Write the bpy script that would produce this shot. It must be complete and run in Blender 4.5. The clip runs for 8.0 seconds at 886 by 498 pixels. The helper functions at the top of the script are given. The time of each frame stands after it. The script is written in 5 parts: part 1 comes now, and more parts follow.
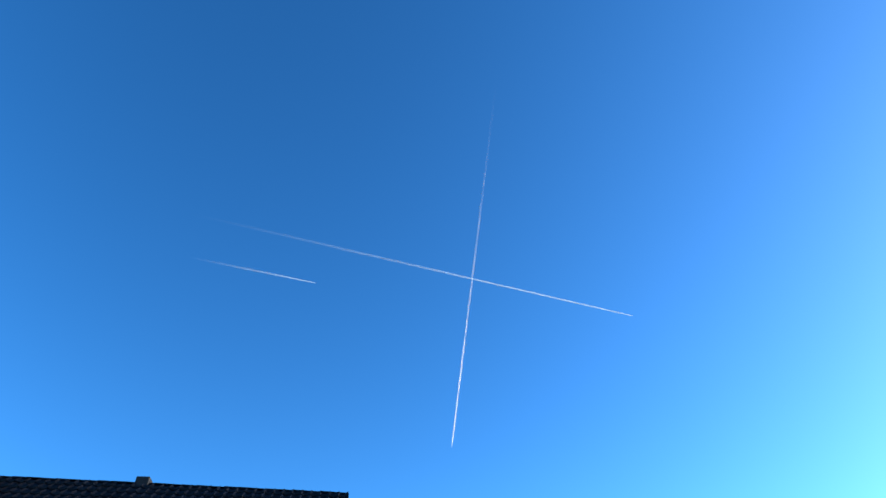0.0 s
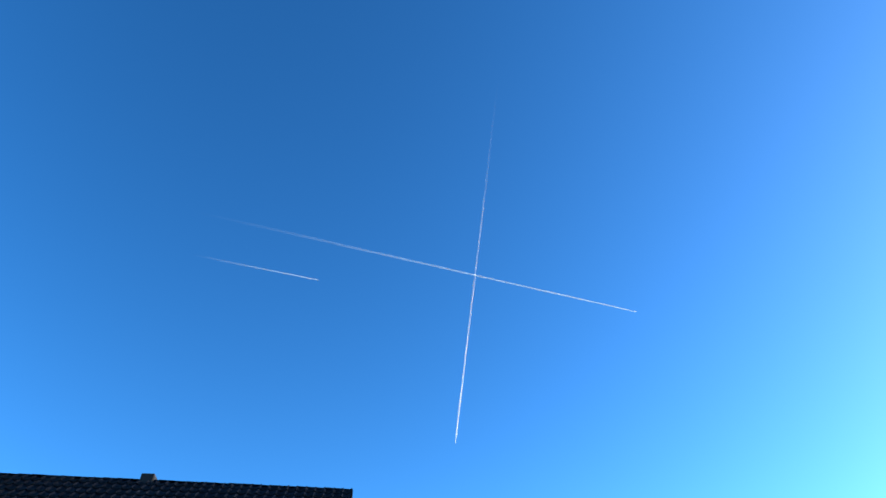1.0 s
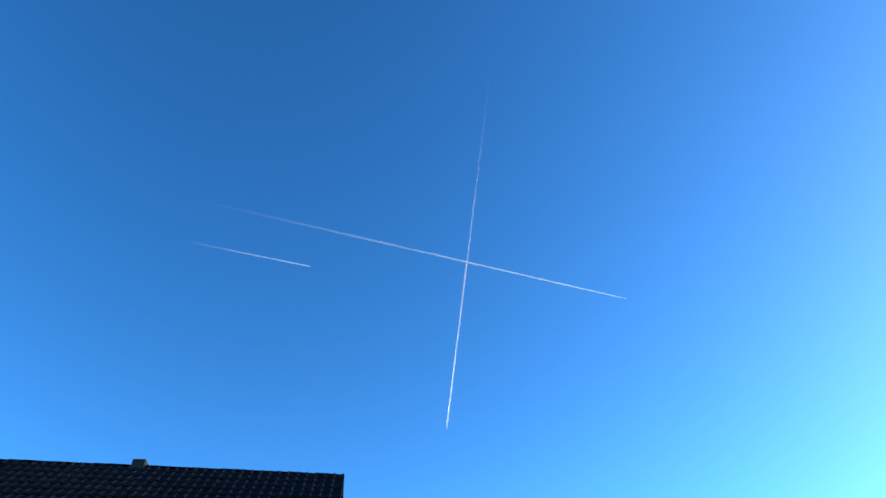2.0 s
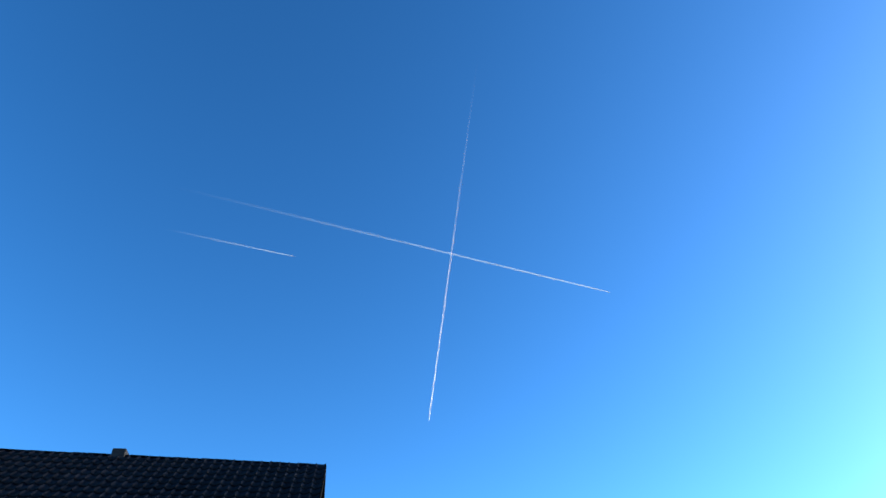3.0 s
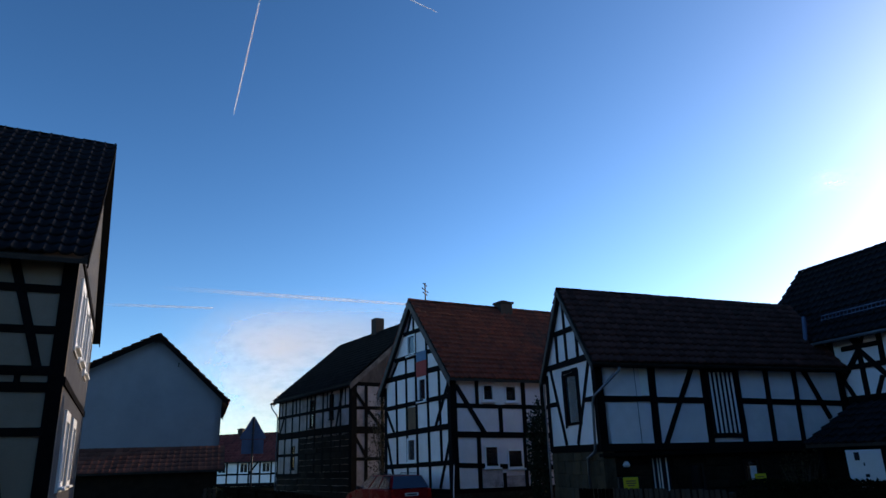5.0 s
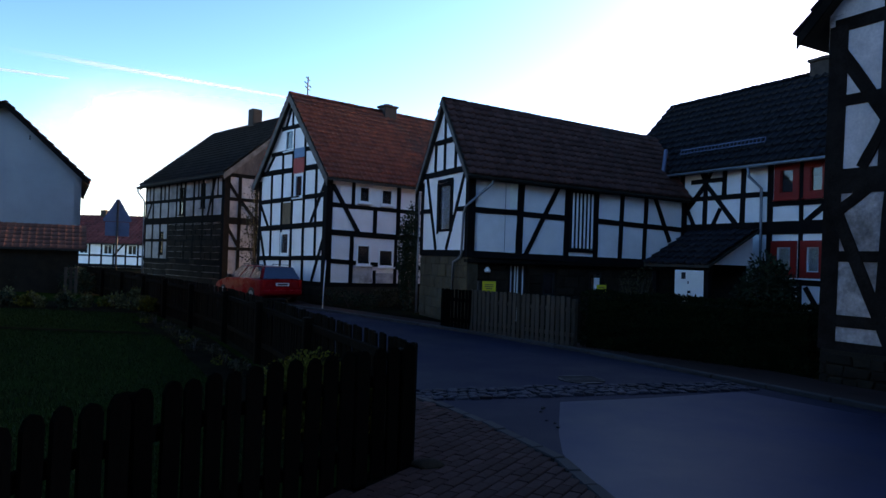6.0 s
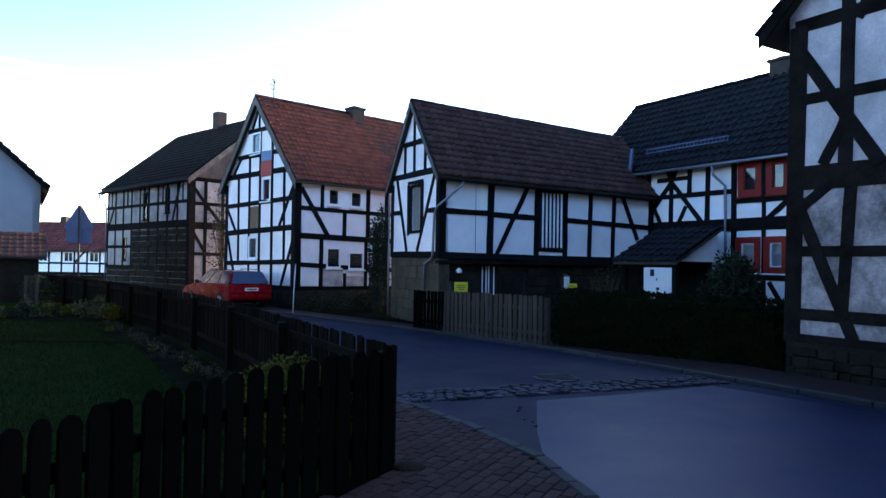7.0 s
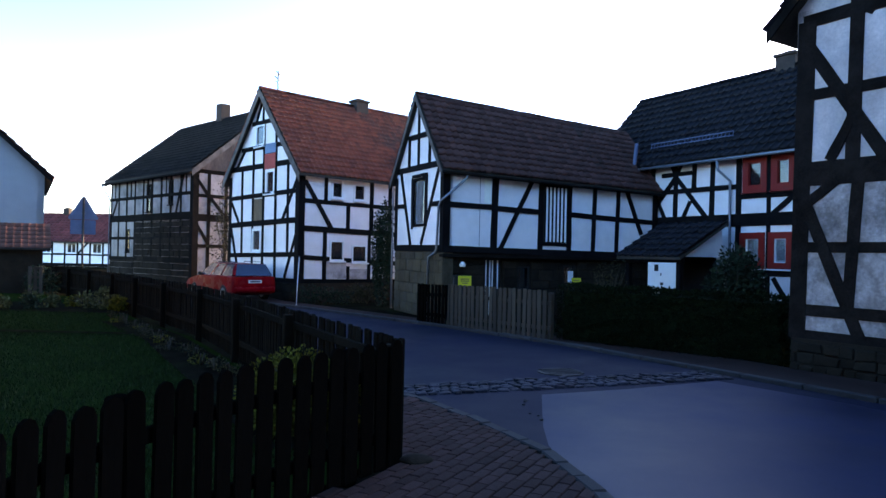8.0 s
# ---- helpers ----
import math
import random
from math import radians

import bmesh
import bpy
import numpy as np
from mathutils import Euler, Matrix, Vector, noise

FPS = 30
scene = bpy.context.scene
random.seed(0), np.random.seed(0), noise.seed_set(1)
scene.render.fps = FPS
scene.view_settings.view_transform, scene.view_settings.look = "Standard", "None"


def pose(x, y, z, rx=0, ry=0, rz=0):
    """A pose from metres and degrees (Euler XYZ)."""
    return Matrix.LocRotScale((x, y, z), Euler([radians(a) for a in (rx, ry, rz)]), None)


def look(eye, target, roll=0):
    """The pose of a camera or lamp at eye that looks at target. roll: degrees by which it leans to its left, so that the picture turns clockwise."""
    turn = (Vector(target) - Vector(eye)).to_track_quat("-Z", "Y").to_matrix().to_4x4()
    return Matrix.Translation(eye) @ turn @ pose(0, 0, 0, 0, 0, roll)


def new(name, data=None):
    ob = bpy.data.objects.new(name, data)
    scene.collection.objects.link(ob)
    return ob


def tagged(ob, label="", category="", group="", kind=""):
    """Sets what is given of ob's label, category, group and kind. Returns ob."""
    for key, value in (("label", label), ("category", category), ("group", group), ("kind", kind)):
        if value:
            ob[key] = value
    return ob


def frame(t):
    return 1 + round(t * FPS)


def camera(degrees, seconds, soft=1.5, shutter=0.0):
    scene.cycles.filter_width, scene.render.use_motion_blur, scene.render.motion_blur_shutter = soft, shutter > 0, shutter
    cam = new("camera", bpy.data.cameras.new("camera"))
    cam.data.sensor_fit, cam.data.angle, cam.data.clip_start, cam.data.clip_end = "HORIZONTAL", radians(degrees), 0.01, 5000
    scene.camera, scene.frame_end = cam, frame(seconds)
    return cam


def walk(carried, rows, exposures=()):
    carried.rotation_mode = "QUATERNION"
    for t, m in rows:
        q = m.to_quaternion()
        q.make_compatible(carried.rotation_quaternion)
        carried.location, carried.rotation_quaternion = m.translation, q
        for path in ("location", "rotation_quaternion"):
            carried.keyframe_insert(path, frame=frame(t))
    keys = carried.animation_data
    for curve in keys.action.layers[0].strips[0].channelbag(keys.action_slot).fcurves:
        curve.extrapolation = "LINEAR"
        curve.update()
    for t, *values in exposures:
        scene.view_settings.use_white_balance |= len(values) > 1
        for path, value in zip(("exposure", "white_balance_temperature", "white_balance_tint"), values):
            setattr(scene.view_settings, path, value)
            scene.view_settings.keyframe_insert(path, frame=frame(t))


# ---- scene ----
# ---- camera ----
# seconds, heading (degrees clockwise from +y), tilt, lean, sideways drift
SWING = (
    (0.0, -32.01, 44.52, -0.99, 0.120),
    (0.5, -32.28, 44.66, -0.62, 0.120),
    (1.0, -32.35, 44.23, -1.00, 0.120),
    (2.5, -30.61, 42.74, -1.69, 0.120),
    (3.0, -29.67, 42.34, -1.96, 0.120),
    (3.5, -28.10, 40.40, -2.30, 0.120),
    (4.0, -23.32, 35.53, -3.44, 0.120),
    (4.3, -20.12, 30.50, -3.36, 0.120),
    (4.5, -17.24, 26.30, -3.54, 0.120),
    (4.7, -15.23, 23.49, -3.34, 0.120),
    (4.9, -13.40, 19.95, -2.75, 0.120),
    (5.0, -12.65, 17.56, -1.93, 0.120),
    (5.2, -10.71, 12.38, -0.25, 0.120),
    (6.3, -1.04, -0.13, 1.47, 0.124),
    (6.5, -0.52, -0.31, 1.28, 0.102),
    (6.8, 1.49, 0.25, 1.70, 0.080),
    (7.0, 0.16, 1.20, 0.83, 0.050),
    (7.2, -1.54, 2.23, 0.13, 0.040),
    (7.5, -2.44, 1.32, 0.55, 0.024),
    (7.7, -1.24, 0.60, 1.12, 0.015),
    (8.0, 0.00, 0.65, 1.20, 0.000),
)
EYE_HEIGHT = 1.62
cam = camera(66.7, 8.0)


def aim(heading, tilt, lean, drift):
    a, e = radians(heading), radians(tilt)
    eye = Vector((drift, 0.0, EYE_HEIGHT))
    way = Vector((math.sin(a) * math.cos(e), math.cos(a) * math.cos(e), math.sin(e)))
    return look(eye, eye + way, lean)


walk(cam, [(t, aim(*row)) for t, *row in SWING],
     exposures=((0.0, 1.5, 6300, 4), (3.5, 1.45, 6600, 6), (4.5, 1.05, 7500, 12), (5.2, 0.6, 8000, 17), (6.3, 2.3, 9300, 24), (6.7, 2.65, 9300, 24), (7.2, 2.97, 9300, 24), (8.0, 3.07, 9300, 24)))

# ---- sky and sun ----
SUN_HEADING, SUN_HEIGHT = 45.0, 15.0
world = bpy.data.worlds.new("world")
scene.world = world
world.use_nodes = True
nt = world.node_tree
sky = nt.nodes.new("ShaderNodeTexSky")
sky.sky_type, sky.sun_disc = "NISHITA", False
sky.sun_elevation, sky.sun_rotation = radians(SUN_HEIGHT), radians(SUN_HEADING)
sky.altitude, sky.air_density, sky.dust_density, sky.ozone_density = 600.0, 0.8, 0.85, 2.6
deep = nt.nodes.new("ShaderNodeGamma")
deep.inputs[1].default_value = 1.42
nt.links.new(sky.outputs[0], deep.inputs[0])
rich = nt.nodes.new("ShaderNodeHueSaturation")
rich.inputs["Hue"].default_value, rich.inputs["Saturation"].default_value = 0.496, 1.1
nt.links.new(deep.outputs[0], rich.inputs["Color"])
nt.links.new(rich.outputs[0], nt.nodes["Background"].inputs[0])
nt.nodes["Background"].inputs[1].default_value = 0.1
sun_data = bpy.data.lights.new("sun", "SUN")
sun_data.energy, sun_data.angle, sun_data.color = 1.5, radians(0.5), (1.0, 0.86, 0.68)
sun = new("sun", sun_data)
_a, _e = radians(SUN_HEADING), radians(SUN_HEIGHT)
sun.matrix_world = look((0, 0, 60), (-math.sin(_a) * math.cos(_e), -math.cos(_a) * math.cos(_e), 60 - math.sin(_e)))

# ---- materials ----
def material(name, colour, rough=0.85, metal=0.0, vary=0.25, scale=6.0, fine=60.0, bump=0.3, dist=0.01, dirt=None, dirt_amount=0.35,
             per_object=0.0, coord="Object", stretch=(1, 1, 1), spec=0.15, per_island=0.0):
    """A weathered surface: base colour varied by a coarse and a fine noise, stains of another colour, fine relief."""
    m = bpy.data.materials.new(name)
    m.use_nodes = True
    n, l = m.node_tree.nodes, m.node_tree.links
    bsdf = n["Principled BSDF"]
    tc = n.new("ShaderNodeTexCoord")
    mp = n.new("ShaderNodeMapping")
    mp.inputs["Scale"].default_value = stretch
    l.new(tc.outputs[coord], mp.inputs["Vector"])

    def tex(s, detail=5.0, rough_=0.6):
        t = n.new("ShaderNodeTexNoise")
        t.inputs["Scale"].default_value, t.inputs["Detail"].default_value = s, detail
        t.inputs["Roughness"].default_value = rough_
        l.new(mp.outputs[0], t.inputs["Vector"])
        return t.outputs["Fac"]

    def remap(sock, a, b, lo, hi):
        r = n.new("ShaderNodeMapRange")
        r.inputs["From Min"].default_value, r.inputs["From Max"].default_value = a, b
        r.inputs["To Min"].default_value, r.inputs["To Max"].default_value = lo, hi
        l.new(sock, r.inputs["Value"])
        return r.outputs["Result"]

    def mul(a, b):
        x = n.new("ShaderNodeMath")
        x.operation = "MULTIPLY"
        l.new(a, x.inputs[0])
        l.new(b, x.inputs[1])
        return x.outputs[0]

    coarse, grain = tex(scale), tex(fine)
    value = mul(remap(coarse, 0.3, 0.7, 1 - vary, 1 + vary), remap(grain, 0.3, 0.7, 1 - vary * 0.6, 1 + vary * 0.6))
    if per_object:
        oi = n.new("ShaderNodeObjectInfo")
        value = mul(value, remap(oi.outputs["Random"], 0, 1, 1 - per_object, 1 + per_object))
    if per_island:
        geo = n.new("ShaderNodeNewGeometry")
        value = mul(value, remap(geo.outputs["Random Per Island"], 0, 1, 1 - per_island, 1 + per_island))
    hsv = n.new("ShaderNodeHueSaturation")
    hsv.inputs["Color"].default_value = (*colour, 1)
    l.new(value, hsv.inputs["Value"])
    out = hsv.outputs[0]
    if dirt:
        mix = n.new("ShaderNodeMixRGB")
        stains = tex(scale * 0.45, 8.0, 0.7)
        l.new(remap(stains, 0.46, 0.66, 0.0, dirt_amount), mix.inputs["Fac"])
        l.new(out, mix.inputs["Color1"])
        mix.inputs["Color2"].default_value = (*dirt, 1)
        out = mix.outputs[0]
    l.new(out, bsdf.inputs["Base Color"])
    l.new(remap(coarse, 0.3, 0.7, max(0.02, rough - 0.1), min(1, rough + 0.1)), bsdf.inputs["Roughness"])
    bsdf.inputs["Metallic"].default_value = metal
    bsdf.inputs["Specular IOR Level"].default_value = spec
    if bump:
        b = n.new("ShaderNodeBump")
        b.inputs["Strength"].default_value, b.inputs["Distance"].default_value = bump, dist
        l.new(grain, b.inputs["Height"])
        l.new(b.outputs[0], bsdf.inputs["Normal"])
    return m


PLASTER = material("white_plaster", (0.84, 0.77, 0.755), 0.9, vary=0.06, scale=1.6, fine=40, dirt=(0.55, 0.48, 0.42), dirt_amount=0.3)
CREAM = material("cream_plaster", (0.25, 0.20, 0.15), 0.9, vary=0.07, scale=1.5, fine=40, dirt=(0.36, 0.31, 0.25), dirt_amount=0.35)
OLD_PLASTER = material("weathered_plaster", (0.47, 0.41, 0.40), 0.95, vary=0.26, scale=2.2, fine=22, bump=0.8, dirt=(0.12, 0.095, 0.085), dirt_amount=0.9)
GREY_RENDER = material("grey_render", (0.27, 0.28, 0.30), 0.9, vary=0.1, scale=0.8, fine=30, dirt=(0.33, 0.33, 0.34), dirt_amount=0.5)
TIMBER = material("dark_timber", (0.0075, 0.007, 0.0075), 0.85, vary=0.35, scale=3, fine=35, bump=0.5, per_object=0.25, spec=0.03)
OLD_TIMBER = material("weathered_timber", (0.0085, 0.0068, 0.006), 0.9, vary=0.45, scale=3, fine=30, bump=0.7, dirt=(0.022, 0.018, 0.016), per_object=0.25, spec=0.03)
RED_TILE = material("red_clay_tile", (0.22, 0.040, 0.018), 0.42, vary=0.3, scale=0.8, fine=20, dirt=(0.05, 0.03, 0.024), dirt_amount=0.85, per_object=0.25, per_island=0.35, spec=0.22)
BROWN_TILE = material("brown_tile", (0.094, 0.036, 0.030), 0.6, vary=0.3, scale=0.8, fine=20, dirt=(0.04, 0.035, 0.03), dirt_amount=0.7, per_object=0.25, per_island=0.25, spec=0.07)
DARK_TILE = material("anthracite_tile", (0.0082, 0.0080, 0.0105), 0.45, vary=0.3, scale=0.8, fine=20, per_object=0.25, per_island=0.25, spec=0.09)
FARM_TILE = material("weathered_grey_tile", (0.022, 0.018, 0.017), 0.7, vary=0.3, scale=0.8, fine=20, dirt=(0.012, 0.012, 0.010), per_island=0.3, spec=0.08)
ANNEX_TILE = material("rust_brown_tile", (0.15, 0.052, 0.034), 0.7, vary=0.3, scale=0.6, fine=14, dirt=(0.05, 0.03, 0.025), dirt_amount=0.6, per_island=0.3)
SLATE = material("grey_slate_cladding", (0.075, 0.075, 0.08), 0.75, vary=0.3, scale=2, fine=18, bump=0.6, dirt=(0.04, 0.04, 0.042), spec=0.1)
# dark surface for the added, unseen buildings that hold light off the facades
BLOCKER_DARK = material("light_blocker_dark", (0.035, 0.034, 0.036), 0.8, vary=0.3, scale=2, fine=18, bump=0.6, spec=0.05)
CORNER_TIMBER = material("crooked_old_timber", (0.012, 0.0085, 0.0076), 0.9, vary=0.5, scale=3, fine=26, bump=0.8, dirt=(0.034, 0.026, 0.023), per_object=0.3, spec=0.03)
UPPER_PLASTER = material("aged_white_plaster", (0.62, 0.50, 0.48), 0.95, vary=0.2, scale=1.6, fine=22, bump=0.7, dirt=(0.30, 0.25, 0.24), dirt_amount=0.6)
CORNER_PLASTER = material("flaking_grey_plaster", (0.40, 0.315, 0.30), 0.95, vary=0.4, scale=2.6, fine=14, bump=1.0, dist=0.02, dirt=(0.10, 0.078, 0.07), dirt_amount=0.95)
GREY_WOOD = material("weathered_grey_wood", (0.115, 0.098, 0.088), 0.9, vary=0.35, scale=3, fine=40, bump=0.5, spec=0.05)
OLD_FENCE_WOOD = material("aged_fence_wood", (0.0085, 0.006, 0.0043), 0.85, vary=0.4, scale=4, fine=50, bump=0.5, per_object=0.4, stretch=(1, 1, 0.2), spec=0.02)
SANDSTONE = material("sandstone", (0.064, 0.046, 0.027), 0.9, vary=0.3, scale=4, fine=30, bump=0.6, dirt=(0.08, 0.065, 0.05), dirt_amount=0.7, per_object=0.3, per_island=0.3)
GREY_PLASTER = material("aged_grey_plaster", (0.38, 0.30, 0.27), 0.95, vary=0.22, scale=1.2, fine=22, bump=0.6, dirt=(0.10, 0.085, 0.075), dirt_amount=0.85)
MAROON_TILE = material("maroon_tile", (0.15, 0.032, 0.03), 0.7, vary=0.3, scale=0.5, fine=12, per_island=0.25)
# stone darkened to carry the deep shade below the barn's upper storey
SHADE_TONED_STONE = material("shade_toned_stone", (0.021, 0.0148, 0.0105), 0.95, vary=0.35, scale=3, fine=30, bump=0.6, dirt=(0.025, 0.02, 0.017), dirt_amount=0.7, per_object=0.3, spec=0.05)
# blue base colour carries the sky's reflection on the road
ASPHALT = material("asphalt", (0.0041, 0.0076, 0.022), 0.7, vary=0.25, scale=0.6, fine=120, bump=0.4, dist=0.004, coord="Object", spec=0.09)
PAVER = material("paving_brick", (0.050, 0.025, 0.022), 0.9, vary=0.3, scale=3, fine=60, spec=0.05, per_object=0.25, per_island=0.25)
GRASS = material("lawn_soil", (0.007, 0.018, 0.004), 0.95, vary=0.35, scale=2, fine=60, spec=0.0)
EARTH = material("earth", (0.010, 0.0078, 0.0055), 0.95, vary=0.4, scale=2, fine=40, dirt=(0.02, 0.03, 0.01), spec=0.0)
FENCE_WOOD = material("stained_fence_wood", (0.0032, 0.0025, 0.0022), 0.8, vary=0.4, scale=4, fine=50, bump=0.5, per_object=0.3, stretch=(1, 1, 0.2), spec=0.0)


# ---- mesh helpers ----
def part(name, bm, mat, parent=None, label="", kind=""):
    """Links a bmesh as one mesh object, under a thing or a part where one is given."""
    me = bpy.data.meshes.new(name)
    bm.to_mesh(me)
    bm.free()
    if mat:
        me.materials.append(mat)
    ob = new(name, me)
    if parent:
        ob.parent = parent
    return tagged(ob, label, kind=kind)


def thing(name, m, label, category, group="", kind=""):
    ob = new(name)
    ob.matrix_world = m
    return tagged(ob, label, category, group, kind)


def add_box(bm, a, b, m=None):
    """A box between two corners."""
    vs = [bm.verts.new((x, y, z)) for x in (a[0], b[0]) for y in (a[1], b[1]) for z in (a[2], b[2])]
    for f in ((0, 1, 3, 2), (4, 6, 7, 5), (0, 4, 5, 1), (2, 3, 7, 6), (0, 2, 6, 4), (1, 5, 7, 3)):
        bm.faces.new([vs[i] for i in f])
    if m is not None:
        bmesh.ops.transform(bm, matrix=m, verts=vs)
    return vs


def box(a, b, bevel=0.0, m=None):
    bm = bmesh.new()
    add_box(bm, a, b, m)
    bmesh.ops.recalc_face_normals(bm, faces=bm.faces)
    if bevel:
        bmesh.ops.bevel(bm, geom=bm.edges[:], offset=bevel, segments=1, affect="EDGES")
    return bm


def prism(bm, outline, m, depth):
    """Extrudes a flat convex outline (s, z) by depth along the local normal of m (its y axis)."""
    lo = [bm.verts.new(m @ Vector((s, 0, z))) for s, z in outline]
    hi = [bm.verts.new(m @ Vector((s, depth, z))) for s, z in outline]
    bm.faces.new(lo)
    bm.faces.new(hi[::-1])
    k = len(lo)
    for i in range(k):
        bm.faces.new((lo[i], hi[i], hi[(i + 1) % k], lo[(i + 1) % k]))


def clip(poly, s0, s1, z0, z1):
    """A convex outline cut to a rectangle."""
    for axis, lim, sign in ((0, s0, 1), (0, s1, -1), (1, z0, 1), (1, z1, -1)):
        out = []
        for i, p in enumerate(poly):
            q = poly[(i + 1) % len(poly)]
            dp, dq = sign * (p[axis] - lim), sign * (q[axis] - lim)
            if dp >= 0:
                out.append(p)
            if dp * dq < 0:
                k = dp / (dp - dq)
                out.append((p[0] + k * (q[0] - p[0]), p[1] + k * (q[1] - p[1])))
        poly = out
        if not poly:
            break
    return poly


def area(poly):
    return abs(sum(p[0] * q[1] - q[0] * p[1] for p, q in zip(poly, poly[1:] + poly[:1]))) / 2


def wall_mesh(outline, holes, thick, m):
    """A wall of one thickness over a convex outline, with rectangular openings that go through it."""
    bm = bmesh.new()
    ss = sorted({min(p[0] for p in outline), max(p[0] for p in outline), *(h[0] for h in holes), *(h[1] for h in holes)})
    zs = sorted({min(p[1] for p in outline), max(p[1] for p in outline), *(h[2] for h in holes), *(h[3] for h in holes)})
    if not holes:
        prism(bm, outline, m, thick)
    else:
        for s0, s1 in zip(ss, ss[1:]):
            for z0, z1 in zip(zs, zs[1:]):
                cs, cz = (s0 + s1) / 2, (z0 + z1) / 2
                if any(h[0] < cs < h[1] and h[2] < cz < h[3] for h in holes):
                    continue
                cell = clip(list(outline), s0, s1, z0, z1)
                if len(cell) > 2 and area(cell) > 1e-4:
                    prism(bm, cell, m, thick)
        bmesh.ops.remove_doubles(bm, verts=bm.verts[:], dist=0.0005)
    bmesh.ops.recalc_face_normals(bm, faces=bm.faces)
    return bm


def along(o, u):
    """A frame at plan point o whose x axis runs along u and whose y axis turns a quarter to the left."""
    u = Vector((u[0], u[1], 0)).normalized()
    v = Vector((-u.y, u.x, 0))
    m = Matrix((u, v, Vector((0, 0, 1)))).transposed().to_4x4()
    m.translation = Vector((o[0], o[1], 0))
    return m


class House:
    """A house in its own frame: x along the front, y into the house, z up; the ridge runs along x."""

    def __init__(self, name, o, u, length, depth, eave, ridge, label, ridge_at=None, back_eave=None, base=0.0):
        self.m = along(o, u)
        self.ob = thing(name, self.m, label, "house")
        self.length, self.depth, self.eave, self.ridge, self.base = length, depth, eave, ridge, base
        self.ridge_at = depth / 2 if ridge_at is None else ridge_at
        self.back_eave = eave if back_eave is None else back_eave

    def frames(self, side):
        """Wall frame: x to the right as seen from outside, y inwards."""
        L, D = self.length, self.depth
        return {"front": Matrix.Identity(4), "left": pose(0, D, 0, 0, 0, -90), "right": pose(L, 0, 0, 0, 0, 90), "back": pose(L, D, 0, 0, 0, 180)}[side]

    def outline(self, side):
        L, D, b = self.length, self.depth, self.base
        if side in ("front", "back"):
            e = self.eave if side == "front" else self.back_eave
            return [(0, b), (L, b), (L, e), (0, e)]
        r = self.ridge_at
        if side == "right":
            return [(0, b), (D, b), (D, self.back_eave), (r, self.ridge), (0, self.eave)]
        return [(0, b), (D, b), (D, self.eave), (D - r, self.ridge), (0, self.back_eave)]

    def wall(self, side, mat, holes=(), thick=0.25, label="", outline=None):
        bm = wall_mesh(outline or self.outline(side), list(holes), thick, self.frames(side))
        w = part("wall", bm, mat, self.ob, label)
        return w


def rail_beam(p, q, w, thick, jitter=0.007, n=4):
    """A hand-hewn beam on a wall frame from (s, z) to (s, z): a bar of n stretches with slightly uneven faces."""
    a, b = Vector((p[0], 0, p[1])), Vector((q[0], 0, q[1]))
    d = (b - a).normalized()
    side = Vector((d.z, 0, -d.x))
    proud, back = random.uniform(0.02, 0.036), thick
    bm = bmesh.new()
    rings = []
    for i in range(n + 1):
        c = a.lerp(b, i / n)
        ring = []
        for sx, y in ((-1, -proud), (1, -proud), (1, back), (-1, back)):
            o = c + side * (sx * w / 2 + random.uniform(-jitter, jitter))
            o.y = y + random.uniform(-0.004, 0.004)
            ring.append(bm.verts.new(o))
        rings.append(ring)
    for r0, r1 in zip(rings, rings[1:]):
        for i in range(4):
            bm.faces.new((r0[i], r0[(i + 1) % 4], r1[(i + 1) % 4], r1[i]))
    bm.faces.new(rings[0][::-1])
    bm.faces.new(rings[-1])
    bmesh.ops.recalc_face_normals(bm, faces=bm.faces)
    return bm


def timber(house, side, wall, beams, mat, w=0.15, name="beam"):
    """Beams (s, z, s, z[, width]) set proud of a wall, each a part of it."""
    m = house.frames(side)
    for s0, z0, s1, z1, *ww in beams:
        bm = rail_beam((s0, z0), (s1, z1), ww[0] if ww else w, 0.06)
        bmesh.ops.transform(bm, matrix=m, verts=bm.verts)
        part(name, bm, mat, wall)


def hollow(s0, s1, z0, z1, b, y0, y1):
    """A rectangular frame of bar width b, from depth y0 to y1."""
    bm = bmesh.new()
    for a0, a1, c0, c1 in ((s0, s1, z0, z0 + b), (s0, s1, z1 - b, z1), (s0, s0 + b, z0 + b, z1 - b), (s1 - b, s1, z0 + b, z1 - b)):
        add_box(bm, (a0, y0, c0), (a1, y1, c1))
    bmesh.ops.recalc_face_normals(bm, faces=bm.faces)
    return bm


